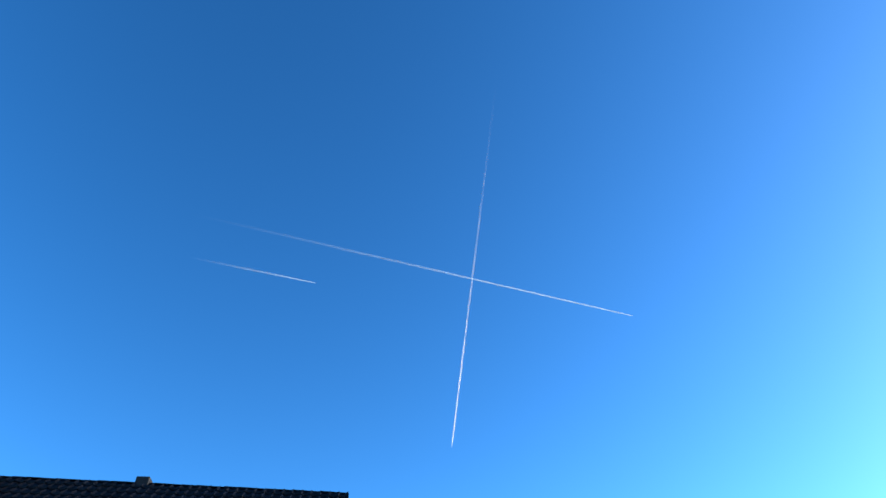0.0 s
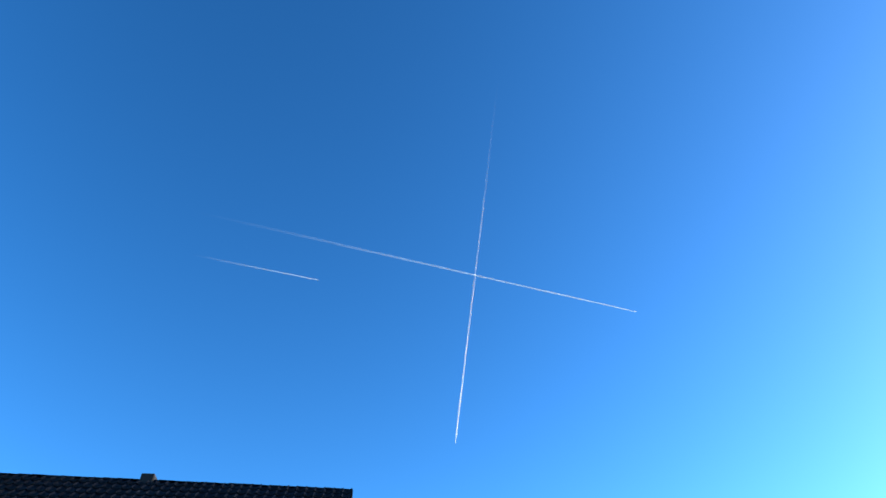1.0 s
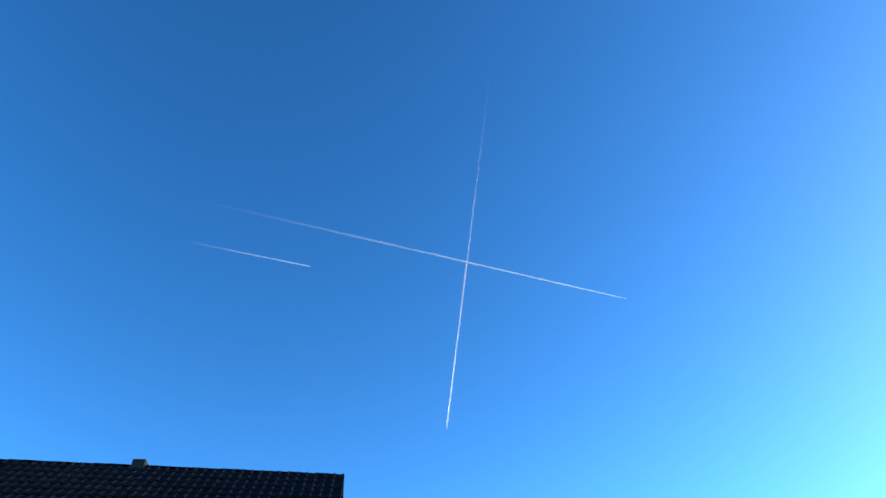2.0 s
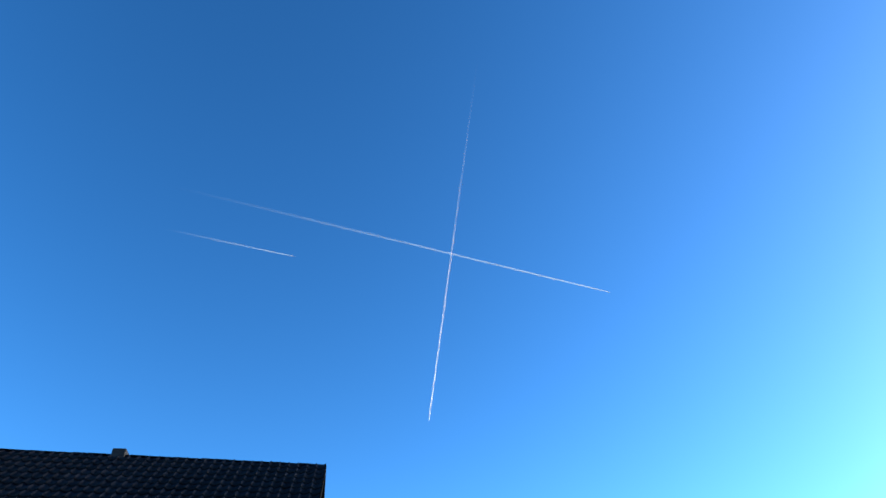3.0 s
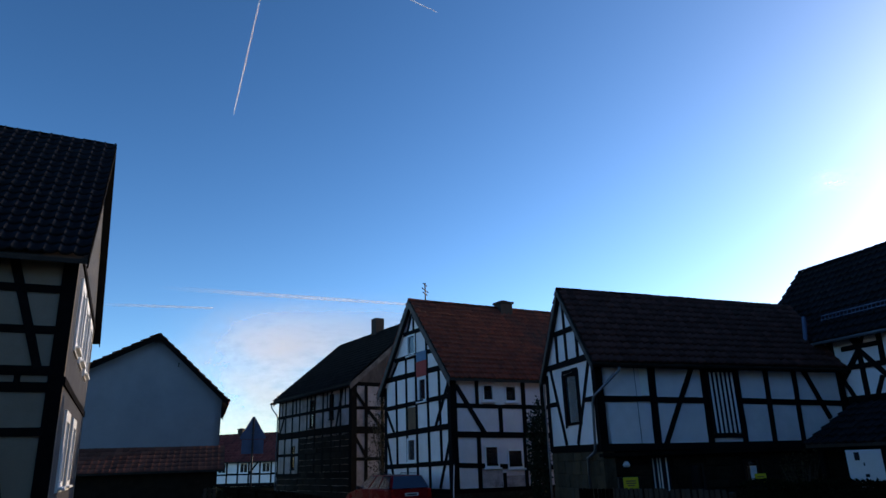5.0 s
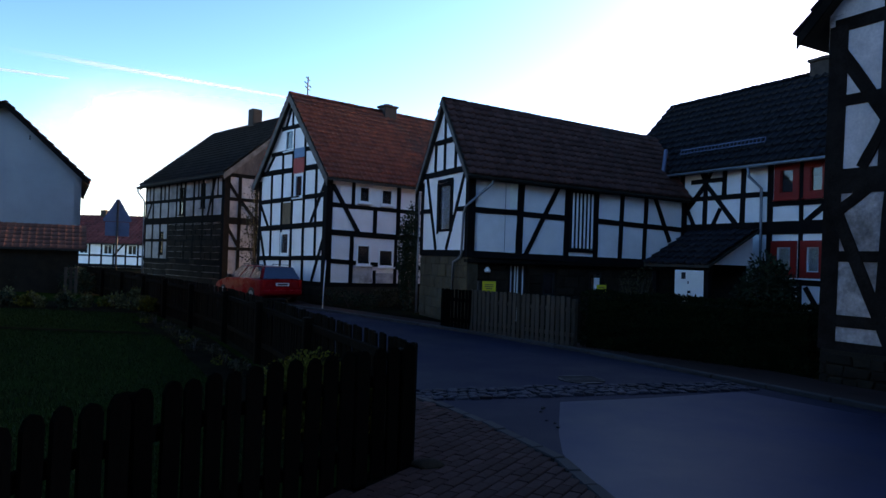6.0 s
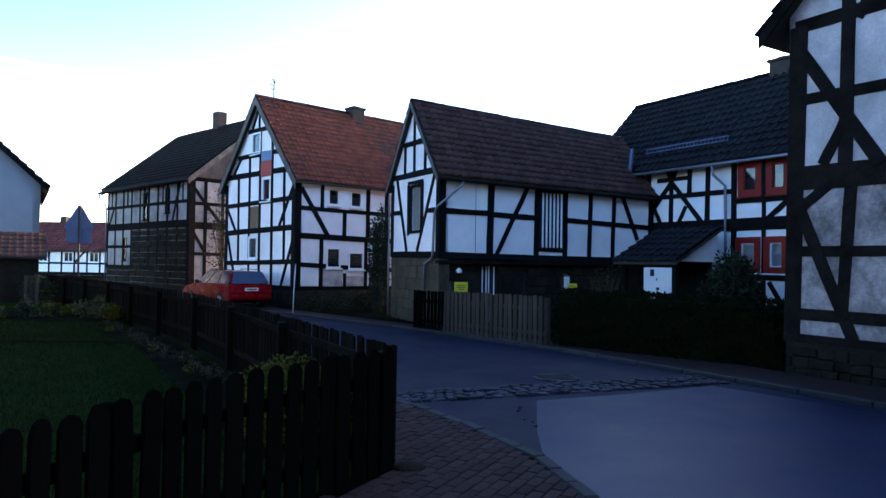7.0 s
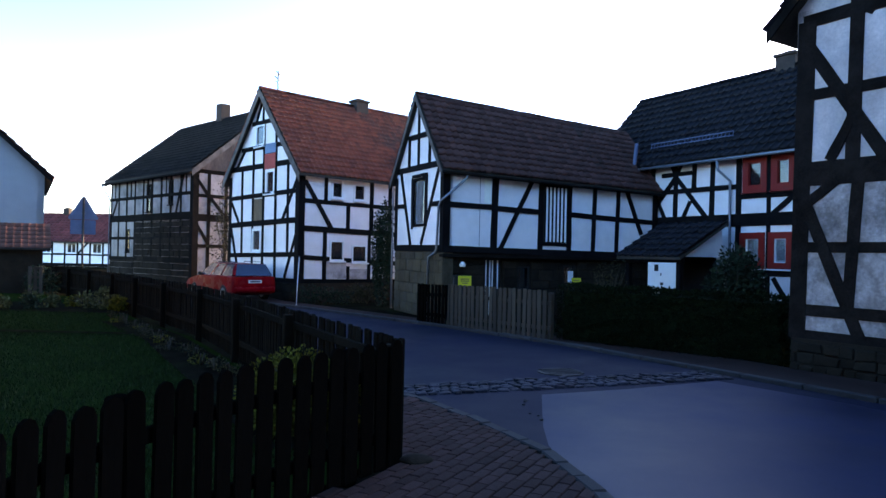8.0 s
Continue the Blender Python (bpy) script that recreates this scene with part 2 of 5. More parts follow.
def window(house, side, rect, mat, bar=0.06, mullion=0, sill=True, curtain=None, label="", proud=0.03, casing=0.0, casing_mat=None, glass=None):
    """A window in an opening: outer frame with panes, a sill, and a curtain behind where one hangs."""
    m = house.frames(side)
    s0, s1, z0, z1 = rect
    bm = hollow(s0, s1, z0, z1, bar, -proud, 0.07)
    k = mullion + 1
    step = (s1 - s0 - 2 * bar) / k
    for i in range(1, k):
        c = s0 + bar + i * step
        add_box(bm, (c - 0.02, -proud + 0.01, z0 + bar), (c + 0.02, 0.06, z1 - bar))
    bmesh.ops.transform(bm, matrix=m, verts=bm.verts)
    w = part("window", bm, mat, house.ob, label)
    for i in range(k):
        a = s0 + bar + i * step
        pb = box((a, 0.02, z0 + bar), (a + step, 0.028, z1 - bar), m=m)
        p = part("pane", pb, glass or GLASS, w)
        p.visible_shadow = False
    if sill:
        part("sill", box((s0 - 0.05, -proud - 0.07, z0 - 0.05), (s1 + 0.05, 0.02, z0), 0.008, m), mat, w)
    if casing:
        part("casing", (lambda b: (bmesh.ops.transform(b, matrix=m, verts=b.verts), b)[1])(hollow(s0 - casing, s1 + casing, z0 - casing, z1 + casing, casing - 0.002, -proud + 0.008, 0.05)), casing_mat, w)
    if curtain:
        bm = bmesh.new()
        n = 24
        c0, c1, d0, d1 = curtain
        top = [bm.verts.new((c0 + (c1 - c0) * i / n, 0.16 + 0.02 * math.sin(i * 1.3), d1)) for i in range(n + 1)]
        bot = [bm.verts.new((c0 + (c1 - c0) * i / n, 0.16 + 0.025 * math.sin(i * 1.3 + 0.3), d0)) for i in range(n + 1)]
        for i in range(n):
            bm.faces.new((bot[i], bot[i + 1], top[i + 1], top[i]))
        bmesh.ops.solidify(bm, geom=bm.faces[:], thickness=0.004)
        bmesh.ops.transform(bm, matrix=m, verts=bm.verts)
        part("curtain", bm, CURTAIN, w, "white net curtain")
    return w


def panel(house, side, wall, rect, mat, name="panel", proud=0.012, label=""):
    s0, s1, z0, z1 = rect
    return part(name, box((s0, -proud, z0), (s1, 0.03, z1), 0.004, house.frames(side)), mat, wall, label)


def sweep(points, radius, sides=8, closed_ends=True):
    """A round pipe along points."""
    bm = bmesh.new()
    pts = [Vector(p) for p in points]
    rings = []
    for i, p in enumerate(pts):
        d = (pts[min(i + 1, len(pts) - 1)] - pts[max(i - 1, 0)]).normalized()
        a = d.cross(Vector((0, 0, 1)))
        if a.length < 0.05:
            a = d.cross(Vector((1, 0, 0)))
        a.normalize()
        b = d.cross(a)
        r = radius[i] if isinstance(radius, (list, tuple)) else radius
        rings.append([bm.verts.new(p + (a * math.cos(t) + b * math.sin(t)) * r) for t in (2 * math.pi * k / sides for k in range(sides))])
    for r0, r1 in zip(rings, rings[1:]):
        for k in range(sides):
            bm.faces.new((r0[k], r0[(k + 1) % sides], r1[(k + 1) % sides], r1[k]))
    if closed_ends:
        bm.faces.new(rings[0][::-1])
        bm.faces.new(rings[-1])
    bmesh.ops.recalc_face_normals(bm, faces=bm.faces)
    for f in bm.faces:
        f.smooth = True
    return bm


TILE_X = (0.0, 0.16, 0.36, 0.62, 0.86, 1.04)
TILE_Z = (0.050, 0.012, 0.000, 0.006, 0.036, 0.056)


def tile_points(w, c):
    """One pantile: a curved sheet with a front lip, w wide and c long; x across, y up the slope."""
    vs, fs = [], []
    for y, lift in ((0.0, 0.002), (0.0, 0.052), (c * 1.05, 0.004)):
        vs += [(x * w, y, z * (w / 0.24) + lift) for x, z in zip(TILE_X, TILE_Z)]
    k = len(TILE_X)
    for r in (0, 1):
        fs += [(r * k + i, r * k + i + 1, (r + 1) * k + i + 1, (r + 1) * k + i) for i in range(k - 1)]
    return np.array(vs), fs


def tile_roof(house, slab, corners, mat, w=0.24, course=0.34, own=None, name="tile", relief=1.0):
    """Lays pantiles over the roof plane between four corners (eave left, eave right, ridge right, ridge left, seen from outside).
    own: a stretch (i0, i1, j0, j1) of columns and courses laid as single parts; the others are joined."""
    a, b, c, d = (Vector(p) for p in corners)
    up = ((d - a) + (c - b)) / 2
    across = ((b - a) + (c - d)) / 2
    ni, nj = max(1, round(across.length / w)), max(1, round(up.length / course))
    ww, cc = across.length / ni, up.length / nj
    x = across.normalized()
    z = x.cross(up).normalized()
    y = z.cross(x)
    base, fs = tile_points(ww, cc)
    base[:, 2] *= relief
    rot = np.array([x, y, z])
    me = bpy.data.meshes.new(name)
    me.from_pydata([tuple(v) for v in base], [], fs)
    me.materials.append(mat)
    for p in me.polygons:
        p.use_smooth = True
    verts, faces, off = [], [], 0
    for j in range(nj):
        for i in range(ni):
            u, v = i / ni, j / nj
            p = a.lerp(b, u).lerp(d.lerp(c, u), v) + z * random.uniform(-0.004, 0.006)
            if own and own[0] <= i < own[1] and own[2] <= j < own[3]:
                t = new(name, me)
                m = Matrix((x, y, z)).transposed().to_4x4()
                m.translation = p
                t.parent = slab
                t.matrix_basis = m @ pose(0, 0, 0, random.uniform(-0.6, 0.6), random.uniform(-0.6, 0.6), random.uniform(-0.5, 0.5))
            else:
                pts = base @ rot + np.array(p)
                verts += [tuple(q) for q in pts]
                faces += [tuple(k + off for k in f) for f in fs]
                off += len(base)
    if verts:
        mj = bpy.data.meshes.new("tiles")
        mj.from_pydata(verts, [], faces)
        mj.materials.append(mat)
        for p in mj.polygons:
            p.use_smooth = True
        o = new("tiles", mj)
        o.parent = slab
        tagged(o, kind="stuff")


def roof(house, mat, over=0.35, gable=0.25, front_own=None, back=False, ridge_end=None, eave_end=None, w=0.24, course=0.34, board=None, thick=0.09, board_h=0.17):
    """Both roof planes: sheathing slabs, pantiles, ridge tiles and verge boards."""
    L, r = house.length, house.ridge_at
    r1 = house.ridge if ridge_end is None else ridge_end
    e1 = house.eave if eave_end is None else eave_end
    be = house.back_eave

    def low(y0, z0, y1, z1, x):
        k = (z1 - z0) / (y1 - y0)
        d = -over if y1 > y0 else over
        return (x, y0 + d, z0 + d * k)
    g = gable
    front = [low(0, house.eave, r, house.ridge, -g), low(0, e1, r, r1, L + g), (L + g, r, r1), (-g, r, house.ridge)]
    rear = [low(house.depth, be, r, r1, L + g), low(house.depth, be, r, house.ridge, -g), (-g, r, house.ridge), (L + g, r, r1)]
    bm = bmesh.new()
    for p in (front, rear):
        bot = [bm.verts.new(q) for q in p]
        top = [bm.verts.new((q[0], q[1], q[2] + thick)) for q in p]
        bm.faces.new(bot)
        bm.faces.new(top[::-1])
        for i in range(4):
            bm.faces.new((bot[i], top[i], top[(i + 1) % 4], bot[(i + 1) % 4]))
    bmesh.ops.recalc_face_normals(bm, faces=bm.faces)
    slab = part("roof", bm, SHEATHING, house.ob)
    up = Vector((0, 0, thick + (0.05 if ridge_end else 0.012)))
    tile_roof(house, slab, [Vector(p) + up for p in front], mat, w, course, front_own)
    tile_roof(house, slab, [Vector(p) + up for p in rear], mat, w, course)
    n = max(3, round((L + 2 * g) / 0.36))
    ridge_me = None
    for i in range(n):
        x0 = -g + (L + 2 * g) * i / n
        zz = house.ridge + (r1 - house.ridge) * (i + 0.5) / n
        if ridge_me is None:
            rb = bmesh.new()
            ln = (L + 2 * g) / n * 1.06
            rings = []
            for xx, s in ((0, 1.0), (ln, 0.86)):
                rings.append([rb.verts.new((xx, math.cos(t) * 0.12 * s, math.sin(t) * 0.10 * s)) for t in (math.pi * q / 6 for q in range(7))])
            for q in range(6):
                rb.faces.new((rings[0][q], rings[0][q + 1], rings[1][q + 1], rings[1][q]))
            bmesh.ops.solidify(rb, geom=rb.faces[:], thickness=0.015)
            ridge_me = bpy.data.meshes.new("ridge_tile")
            rb.to_mesh(ridge_me)
            rb.free()
            ridge_me.materials.append(mat)
        t = new("ridge_tile", ridge_me)
        t.parent = slab
        t.matrix_basis = pose(x0, r, zz + thick + random.uniform(-0.006, 0.006), 0, 0, random.uniform(-1, 1))
    for x, zr, ze in ((-g - 0.012, house.ridge, house.eave), (L + g + 0.012, r1, e1)):
        for y0, z0 in ((0, ze), (house.depth, be)):
            q = low(y0, z0, r, zr, x)
            bm = bmesh.new()
            h = board_h
            pts = [(q[0], q[1], q[2] - h + thick), (q[0], r, zr - h + thick), (q[0], r, zr + thick + 0.015), (q[0], q[1], q[2] + thick + 0.015)]
            a = [bm.verts.new((p[0] - 0.012, p[1], p[2])) for p in pts]
            b = [bm.verts.new((p[0] + 0.012, p[1], p[2])) for p in pts]
            bm.faces.new(a)
            bm.faces.new(b[::-1])
            for i in range(4):
                bm.faces.new((a[i], b[i], b[(i + 1) % 4], a[(i + 1) % 4]))
            bmesh.ops.recalc_face_normals(bm, faces=bm.faces)
            part("verge_board", bm, board or TIMBER, slab)
    return slab


def chimney(house, x, y, z0, z1, wx, wy, mat, cap=True):
    c = part("chimney", box((x - wx / 2, y - wy / 2, z0), (x + wx / 2, y + wy / 2, z1), 0.015), mat, house.ob, "weathered masonry chimney with its backlit shade in the colour")
    if cap:
        part("cap", box((x - wx / 2 - 0.05, y - wy / 2 - 0.05, z1), (x + wx / 2 + 0.05, y + wy / 2 + 0.05, z1 + 0.09), 0.012), mat, c)
        part("flue", box((x - wx / 4, y - wy / 4, z1 + 0.09), (x + wx / 4, y + wy / 4, z1 + 0.16), 0.012), mat, c)
    return c


def stones(wall, m, s0, s1, z0, z1, mat, row=0.24, stone=0.42, proud=0.03, rough=0.012):
    """Coursed stones with recessed joints on a wall face, each a part of it."""
    z = z0
    while z < z1 - 0.05:
        h = min(row * random.uniform(0.8, 1.2), z1 - z)
        s = s0 - random.uniform(0, stone * 0.5)
        while s < s1:
            ln = stone * random.uniform(0.6, 1.4)
            a, b = max(s, s0), min(s + ln, s1)
            if b - a > 0.06:
                bm = bmesh.new()
                vs = add_box(bm, (a + 0.008, -proud * random.uniform(0.5, 1.3), z + 0.008), (b - 0.008, 0.05, z + h - 0.008))
                for v in vs:
                    v.co += Vector((random.uniform(-rough, rough), 0, random.uniform(-rough, rough)))
                bmesh.ops.recalc_face_normals(bm, faces=bm.faces)
                bmesh.ops.bevel(bm, geom=bm.edges[:], offset=0.012, segments=1, affect="EDGES")
                bmesh.ops.transform(bm, matrix=m, verts=bm.verts)
                part("stone", bm, mat, wall)
            s += ln
        z += h


def scatter(name, points, normals, size, mat, parent=None, label="", category="", kind="stuff", droop=0.5):
    """Many small leaves, each a bent pair of faces, as one object."""
    verts, faces = [], []
    for p, nrm in zip(points, normals):
        s = size * random.uniform(0.6, 1.4)
        d = (Vector(nrm) + Vector((random.gauss(0, droop), random.gauss(0, droop), random.gauss(0, droop)))).normalized()
        t = d.cross(Vector((random.gauss(0, 1), random.gauss(0, 1), random.gauss(0, 1)))).normalized()
        p = Vector(p)
        k = len(verts)
        verts += [tuple(p), tuple(p + d * s * 0.5 + t * s * 0.28), tuple(p + d * s), tuple(p + d * s * 0.5 - t * s * 0.28)]
        faces += [(k, k + 1, k + 2), (k, k + 2, k + 3)]
    me = bpy.data.meshes.new(name)
    me.from_pydata(verts, [], faces)
    me.materials.append(mat)
    ob = new(name, me)
    if parent:
        ob.parent = parent
    return tagged(ob, label, category, kind=kind)


GLASS = bpy.data.materials.new("window_glass")
GLASS.use_nodes = True
_b = GLASS.node_tree.nodes["Principled BSDF"]
_b.inputs["Base Color"].default_value = (0.12, 0.135, 0.15, 1)
_b.inputs["Roughness"].default_value, _b.inputs["Transmission Weight"].default_value, _b.inputs["IOR"].default_value = 0.03, 0.9, 1.5
OLD_GLASS = GLASS.copy()
OLD_GLASS.name = "old_dull_glass"
OLD_GLASS.node_tree.nodes["Principled BSDF"].inputs["IOR"].default_value = 1.2
CLEAR_GLASS = GLASS.copy()
CLEAR_GLASS.name = "clear_window_glass"
CLEAR_GLASS.node_tree.nodes["Principled BSDF"].inputs["Base Color"].default_value = (0.85, 0.9, 0.92, 1)
CURTAIN = material("net_curtain", (0.7, 0.7, 0.68), 0.9, vary=0.06, scale=8, fine=80)
SHEATHING = material("roof_sheathing", (0.04, 0.033, 0.028), 0.9, vary=0.3, scale=3, fine=30)
WHITE_PAINT = material("white_paint", (0.78, 0.78, 0.76), 0.5, vary=0.05, scale=4, fine=60, bump=0.1)
RED_PAINT = material("red_paint", (0.27, 0.013, 0.010), 0.45, vary=0.12, scale=5, fine=60, bump=0.15)
BROWN_BOARD = material("brown_board", (0.16, 0.10, 0.06), 0.8, vary=0.3, scale=4, fine=40, stretch=(1, 1, 0.2))
GREY_BOARD = material("grey_boarding", (0.075, 0.058, 0.052), 0.9, vary=0.4, scale=2, fine=30, stretch=(1, 1, 0.2))
BLUE_PANEL = material("faded_blue_panel", (0.10, 0.20, 0.30), 0.7, vary=0.15, scale=3, fine=30)
RED_PANEL = material("faded_red_panel", (0.42, 0.06, 0.05), 0.7, vary=0.15, scale=3, fine=30)
# near-white colour that imitates a strip of sun on the barn wall
SUN_STRIP = material("sun_strip_paint", (0.88, 0.86, 0.76), 0.3, vary=0.05, scale=3, fine=30, bump=0.1)
ZINC = material("zinc", (0.20, 0.215, 0.24), 0.5, 0.7, vary=0.12, scale=3, fine=30, bump=0.1)
# base colour lowered so chimneys look unlit against the sky
BACKLIT_BRICK = material("backlit_chimney_brick", (0.045, 0.032, 0.028), 0.9, vary=0.35, scale=5, fine=30, dirt=(0.04, 0.035, 0.03))
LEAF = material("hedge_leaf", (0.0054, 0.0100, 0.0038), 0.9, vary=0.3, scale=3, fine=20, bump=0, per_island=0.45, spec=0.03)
LEAF_DARK = material("conifer_leaf", (0.012, 0.024, 0.012), 0.75, vary=0.3, scale=3, fine=20, bump=0, per_island=0.4)
LEAF_YELLOW = material("yellow_green_leaf", (0.085, 0.078, 0.008), 0.8, vary=0.3, scale=3, fine=20, bump=0, per_island=0.4)
LEAF_DRY = material("dry_leaf", (0.034, 0.030, 0.013), 0.8, vary=0.3, scale=3, fine=20, bump=0, per_island=0.5)
LEAF_PALE = material("pale_bed_leaf", (0.085, 0.090, 0.034), 0.75, vary=0.3, scale=3, fine=20, bump=0, per_island=0.5)
TWIG = material("twig", (0.05, 0.038, 0.028), 0.9, vary=0.3, scale=6, fine=40)
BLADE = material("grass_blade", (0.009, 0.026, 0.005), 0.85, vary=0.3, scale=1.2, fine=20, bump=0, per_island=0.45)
PICKET_GREY = material("grey_picket_wood", (0.055, 0.040, 0.030), 0.85, vary=0.3, scale=4, fine=50, per_object=0.25, stretch=(1, 1, 0.2))
CAR_PAINT = material("red_car_paint", (0.26, 0.002, 0.005), 0.3, vary=0.04, scale=2, fine=30, bump=0, spec=0.1)
BLACK = material("black_plastic", (0.015, 0.015, 0.016), 0.6, vary=0.2, scale=5, fine=60)
YELLOW = material("yellow_board", (0.62, 0.52, 0.03), 0.5, vary=0.1, scale=5, fine=40)
COBBLE = material("cobble", (0.015, 0.017, 0.026), 0.6, vary=0.3, scale=8, fine=60, per_object=0.6, spec=0.1)
KERB = material("kerb_stone", (0.034, 0.031, 0.031), 0.8, vary=0.25, scale=4, fine=50, per_object=0.2)
# stronger blue here: reflected sky put into the patch's base colour
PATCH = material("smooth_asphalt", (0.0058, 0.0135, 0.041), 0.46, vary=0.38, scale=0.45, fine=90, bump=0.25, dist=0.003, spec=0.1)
IRON = material("cast_iron", (0.03, 0.03, 0.032), 0.5, 0.7, vary=0.2, scale=8, fine=60)
BLUE_GREY = material("sign_back", (0.10, 0.14, 0.22), 0.45, 0.3, vary=0.1, scale=5, fine=40)
RIM = material("wheel_rim", (0.4, 0.4, 0.42), 0.35, 0.9, vary=0.05, bump=0)
LAMP_RED = material("red_lens", (0.35, 0.01, 0.01), 0.2, vary=0.05, bump=0)


# ---- ground ----
def sheet(name, outline, z, mat, label, category, parent=None):
    bm = bmesh.new()
    bm.faces.new([bm.verts.new((x, y, z)) for x, y in outline])
    bmesh.ops.recalc_face_normals(bm, faces=bm.faces)
    bmesh.ops.triangulate(bm, faces=bm.faces[:])
    for f in bm.faces:
        if f.normal.z < 0:
            f.normal_flip()
    ob = part(name, bm, mat, parent)
    return tagged(ob, label, category, kind="structure")


sheet("ground", [(-4000, -4000), (4000, -4000), (4000, 4000), (-4000, 4000)], -0.06, EARTH, "bare dark earth between the village houses", "ground")
NEAR_KERB = [(1.35, -8), (1.25, 3.0), (1.12, 4.6), (0.9, 5.6), (0.45, 6.5), (-0.1, 7.4), (-0.5, 7.9), (-1.5, 9.2), (-2.9, 11.0), (-5.0, 14.2), (-8.2, 18.6), (-12.5, 24.0), (-18.0, 31.0), (-30, 42)]
FAR_KERB = [(-20, 43), (-11.0, 30.5), (-5.8, 21.6), (-3.78, 19.6), (0.0, 15.5), (2.33, 12.64), (3.9, 10.1), (5.24, 7.93), (6.6, 5.5), (8.6, 1.0), (11, -8)]
road = sheet("road", NEAR_KERB + FAR_KERB, 0.0, ASPHALT, "dark damp asphalt village road with reflected sky blue in its colour and worn repairs", "road")
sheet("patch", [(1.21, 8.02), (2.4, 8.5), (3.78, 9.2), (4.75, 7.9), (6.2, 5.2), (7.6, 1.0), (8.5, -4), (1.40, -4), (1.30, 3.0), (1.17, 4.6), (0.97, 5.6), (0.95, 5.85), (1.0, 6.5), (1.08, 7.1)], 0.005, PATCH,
      "smooth newer asphalt patch with reflected sky blue in its colour", "road patch")
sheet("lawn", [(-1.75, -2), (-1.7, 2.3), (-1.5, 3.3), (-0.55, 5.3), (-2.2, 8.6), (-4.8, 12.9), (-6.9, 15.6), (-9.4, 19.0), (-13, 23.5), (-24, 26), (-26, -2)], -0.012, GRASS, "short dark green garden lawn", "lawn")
sheet("far_pavement", FAR_KERB[1:] + [(13, -8), (10.6, 1.5), (8.0, 5.8), (5.4, 10.25), (4.9, 11.2), (2.6, 13.7), (0.2, 16.5), (-3.3, 20.4), (-5.2, 22.5), (-10, 31)], 0.028, PAVER,
      "reddish brick pavement along the house side", "pavement")
pavement = sheet("pavement", [(-1.9, -8), (1.2, -8), (1.10, 3.0), (0.98, 4.6), (0.76, 5.55), (0.32, 6.4), (-0.22, 7.3), (-0.6, 7.75), (-1.5, 8.8), (-2.9, 10.7), (-4.9, 13.6), (-4.6, 13.3), (-1.9, 8.3), (-0.25, 5.2), (-1.5, 2.4), (-1.6, 0)],
                 0.004, EARTH, "reddish paving bricks beside the picket fence", "pavement")


def resample(line, step):
    out, rest = [], 0.0
    for (x0, y0), (x1, y1) in zip(line, line[1:]):
        ln = math.hypot(x1 - x0, y1 - y0)
        d = rest
        while d < ln:
            k = d / ln
            out.append((x0 + (x1 - x0) * k, y0 + (y1 - y0) * k, math.atan2(y1 - y0, x1 - x0)))
            d += step
        rest = d - ln
    return out


def kerb(name, line, step, width, rise, label):
    k = thing(name, Matrix.Identity(4), label, "kerb", kind="structure")
    b = box((0, -width / 2, -0.1), (step - 0.012, width / 2, rise), 0.012)
    first = part("kerb_stone", b, KERB, k)
    for i, (x, y, a) in enumerate(resample(line, step)):
        o = first if i == 0 else new("kerb_stone", first.data)
        o.parent = k
        o.matrix_basis = pose(x, y, random.uniform(-0.005, 0.005), 0, 0, math.degrees(a) + random.uniform(-0.6, 0.6))


kerb("near_kerb", NEAR_KERB[1:10], 0.33, 0.12, 0.036, "flush grey kerb stones along the pavement")
kerb("far_kerb", FAR_KERB[1:10], 0.9, 0.13, 0.065, "grey raised kerb stones along the houses")


# ---- houses ----
HEWN = 0.15
# barn
barn = House("barn", (0, 17.6), (0.91, 0.414), 7.2, 3.6, 3.97, 6.15, "white half-timbered barn with a brown tiled roof", base=1.78)
slats = (3.07, 3.89, 2.07, 3.65)
bw = barn.wall("front", PLASTER, [slats], outline=[(0, 1.78), (7.2, 1.72), (7.2, 3.75), (0, 3.97)], label="white plaster infill between black beams")
timber(barn, "front", bw, [(0.07, 1.8, 0.07, 3.97, 0.2), (0.1, 3.0, 1.5, 2.98), (1.5, 2.96, 2.95, 2.92), (3.9, 2.9, 7.1, 2.78), (1.49, 1.8, 1.53, 3.92, 0.2), (2.72, 3.85, 1.7, 1.85, 0.13),
                           (2.97, 1.8, 3.0, 3.85, 0.17), (3.93, 1.75, 3.95, 3.8, 0.15), (4.77, 1.75, 4.83, 3.8, 0.13), (5.62, 1.75, 5.68, 3.76, 0.13), (5.95, 3.75, 6.55, 2.4, 0.13),
                           (7.05, 1.72, 7.08, 3.74, 0.18), (0.0, 1.83, 7.2, 1.76, 0.17), (0.0, 3.88, 7.2, 3.68, 0.16), (3.0, 2.03, 3.92, 2.02, 0.1), (3.0, 3.7, 3.92, 3.68, 0.1)], TIMBER, HEWN)
# thin pale panel in place of a sunlit strip of plaster
panel(barn, "front", bw, (1.19, 1.40, 3.07, 3.86), SUN_STRIP, "board", 0.014, "pale strip painted as sunlight on the plaster")
panel(barn, "front", bw, (1.055, 1.066, 1.9, 3.9), OLD_TIMBER, "seam", 0.008)
# solid black sheet in place of the darkness inside the opening
grille = part("grille", box((3.07, 0.10, 2.07), (3.89, 0.13, 3.65)), BLACK, barn.ob, "black sheet for the dark of an opening with upright white slats")
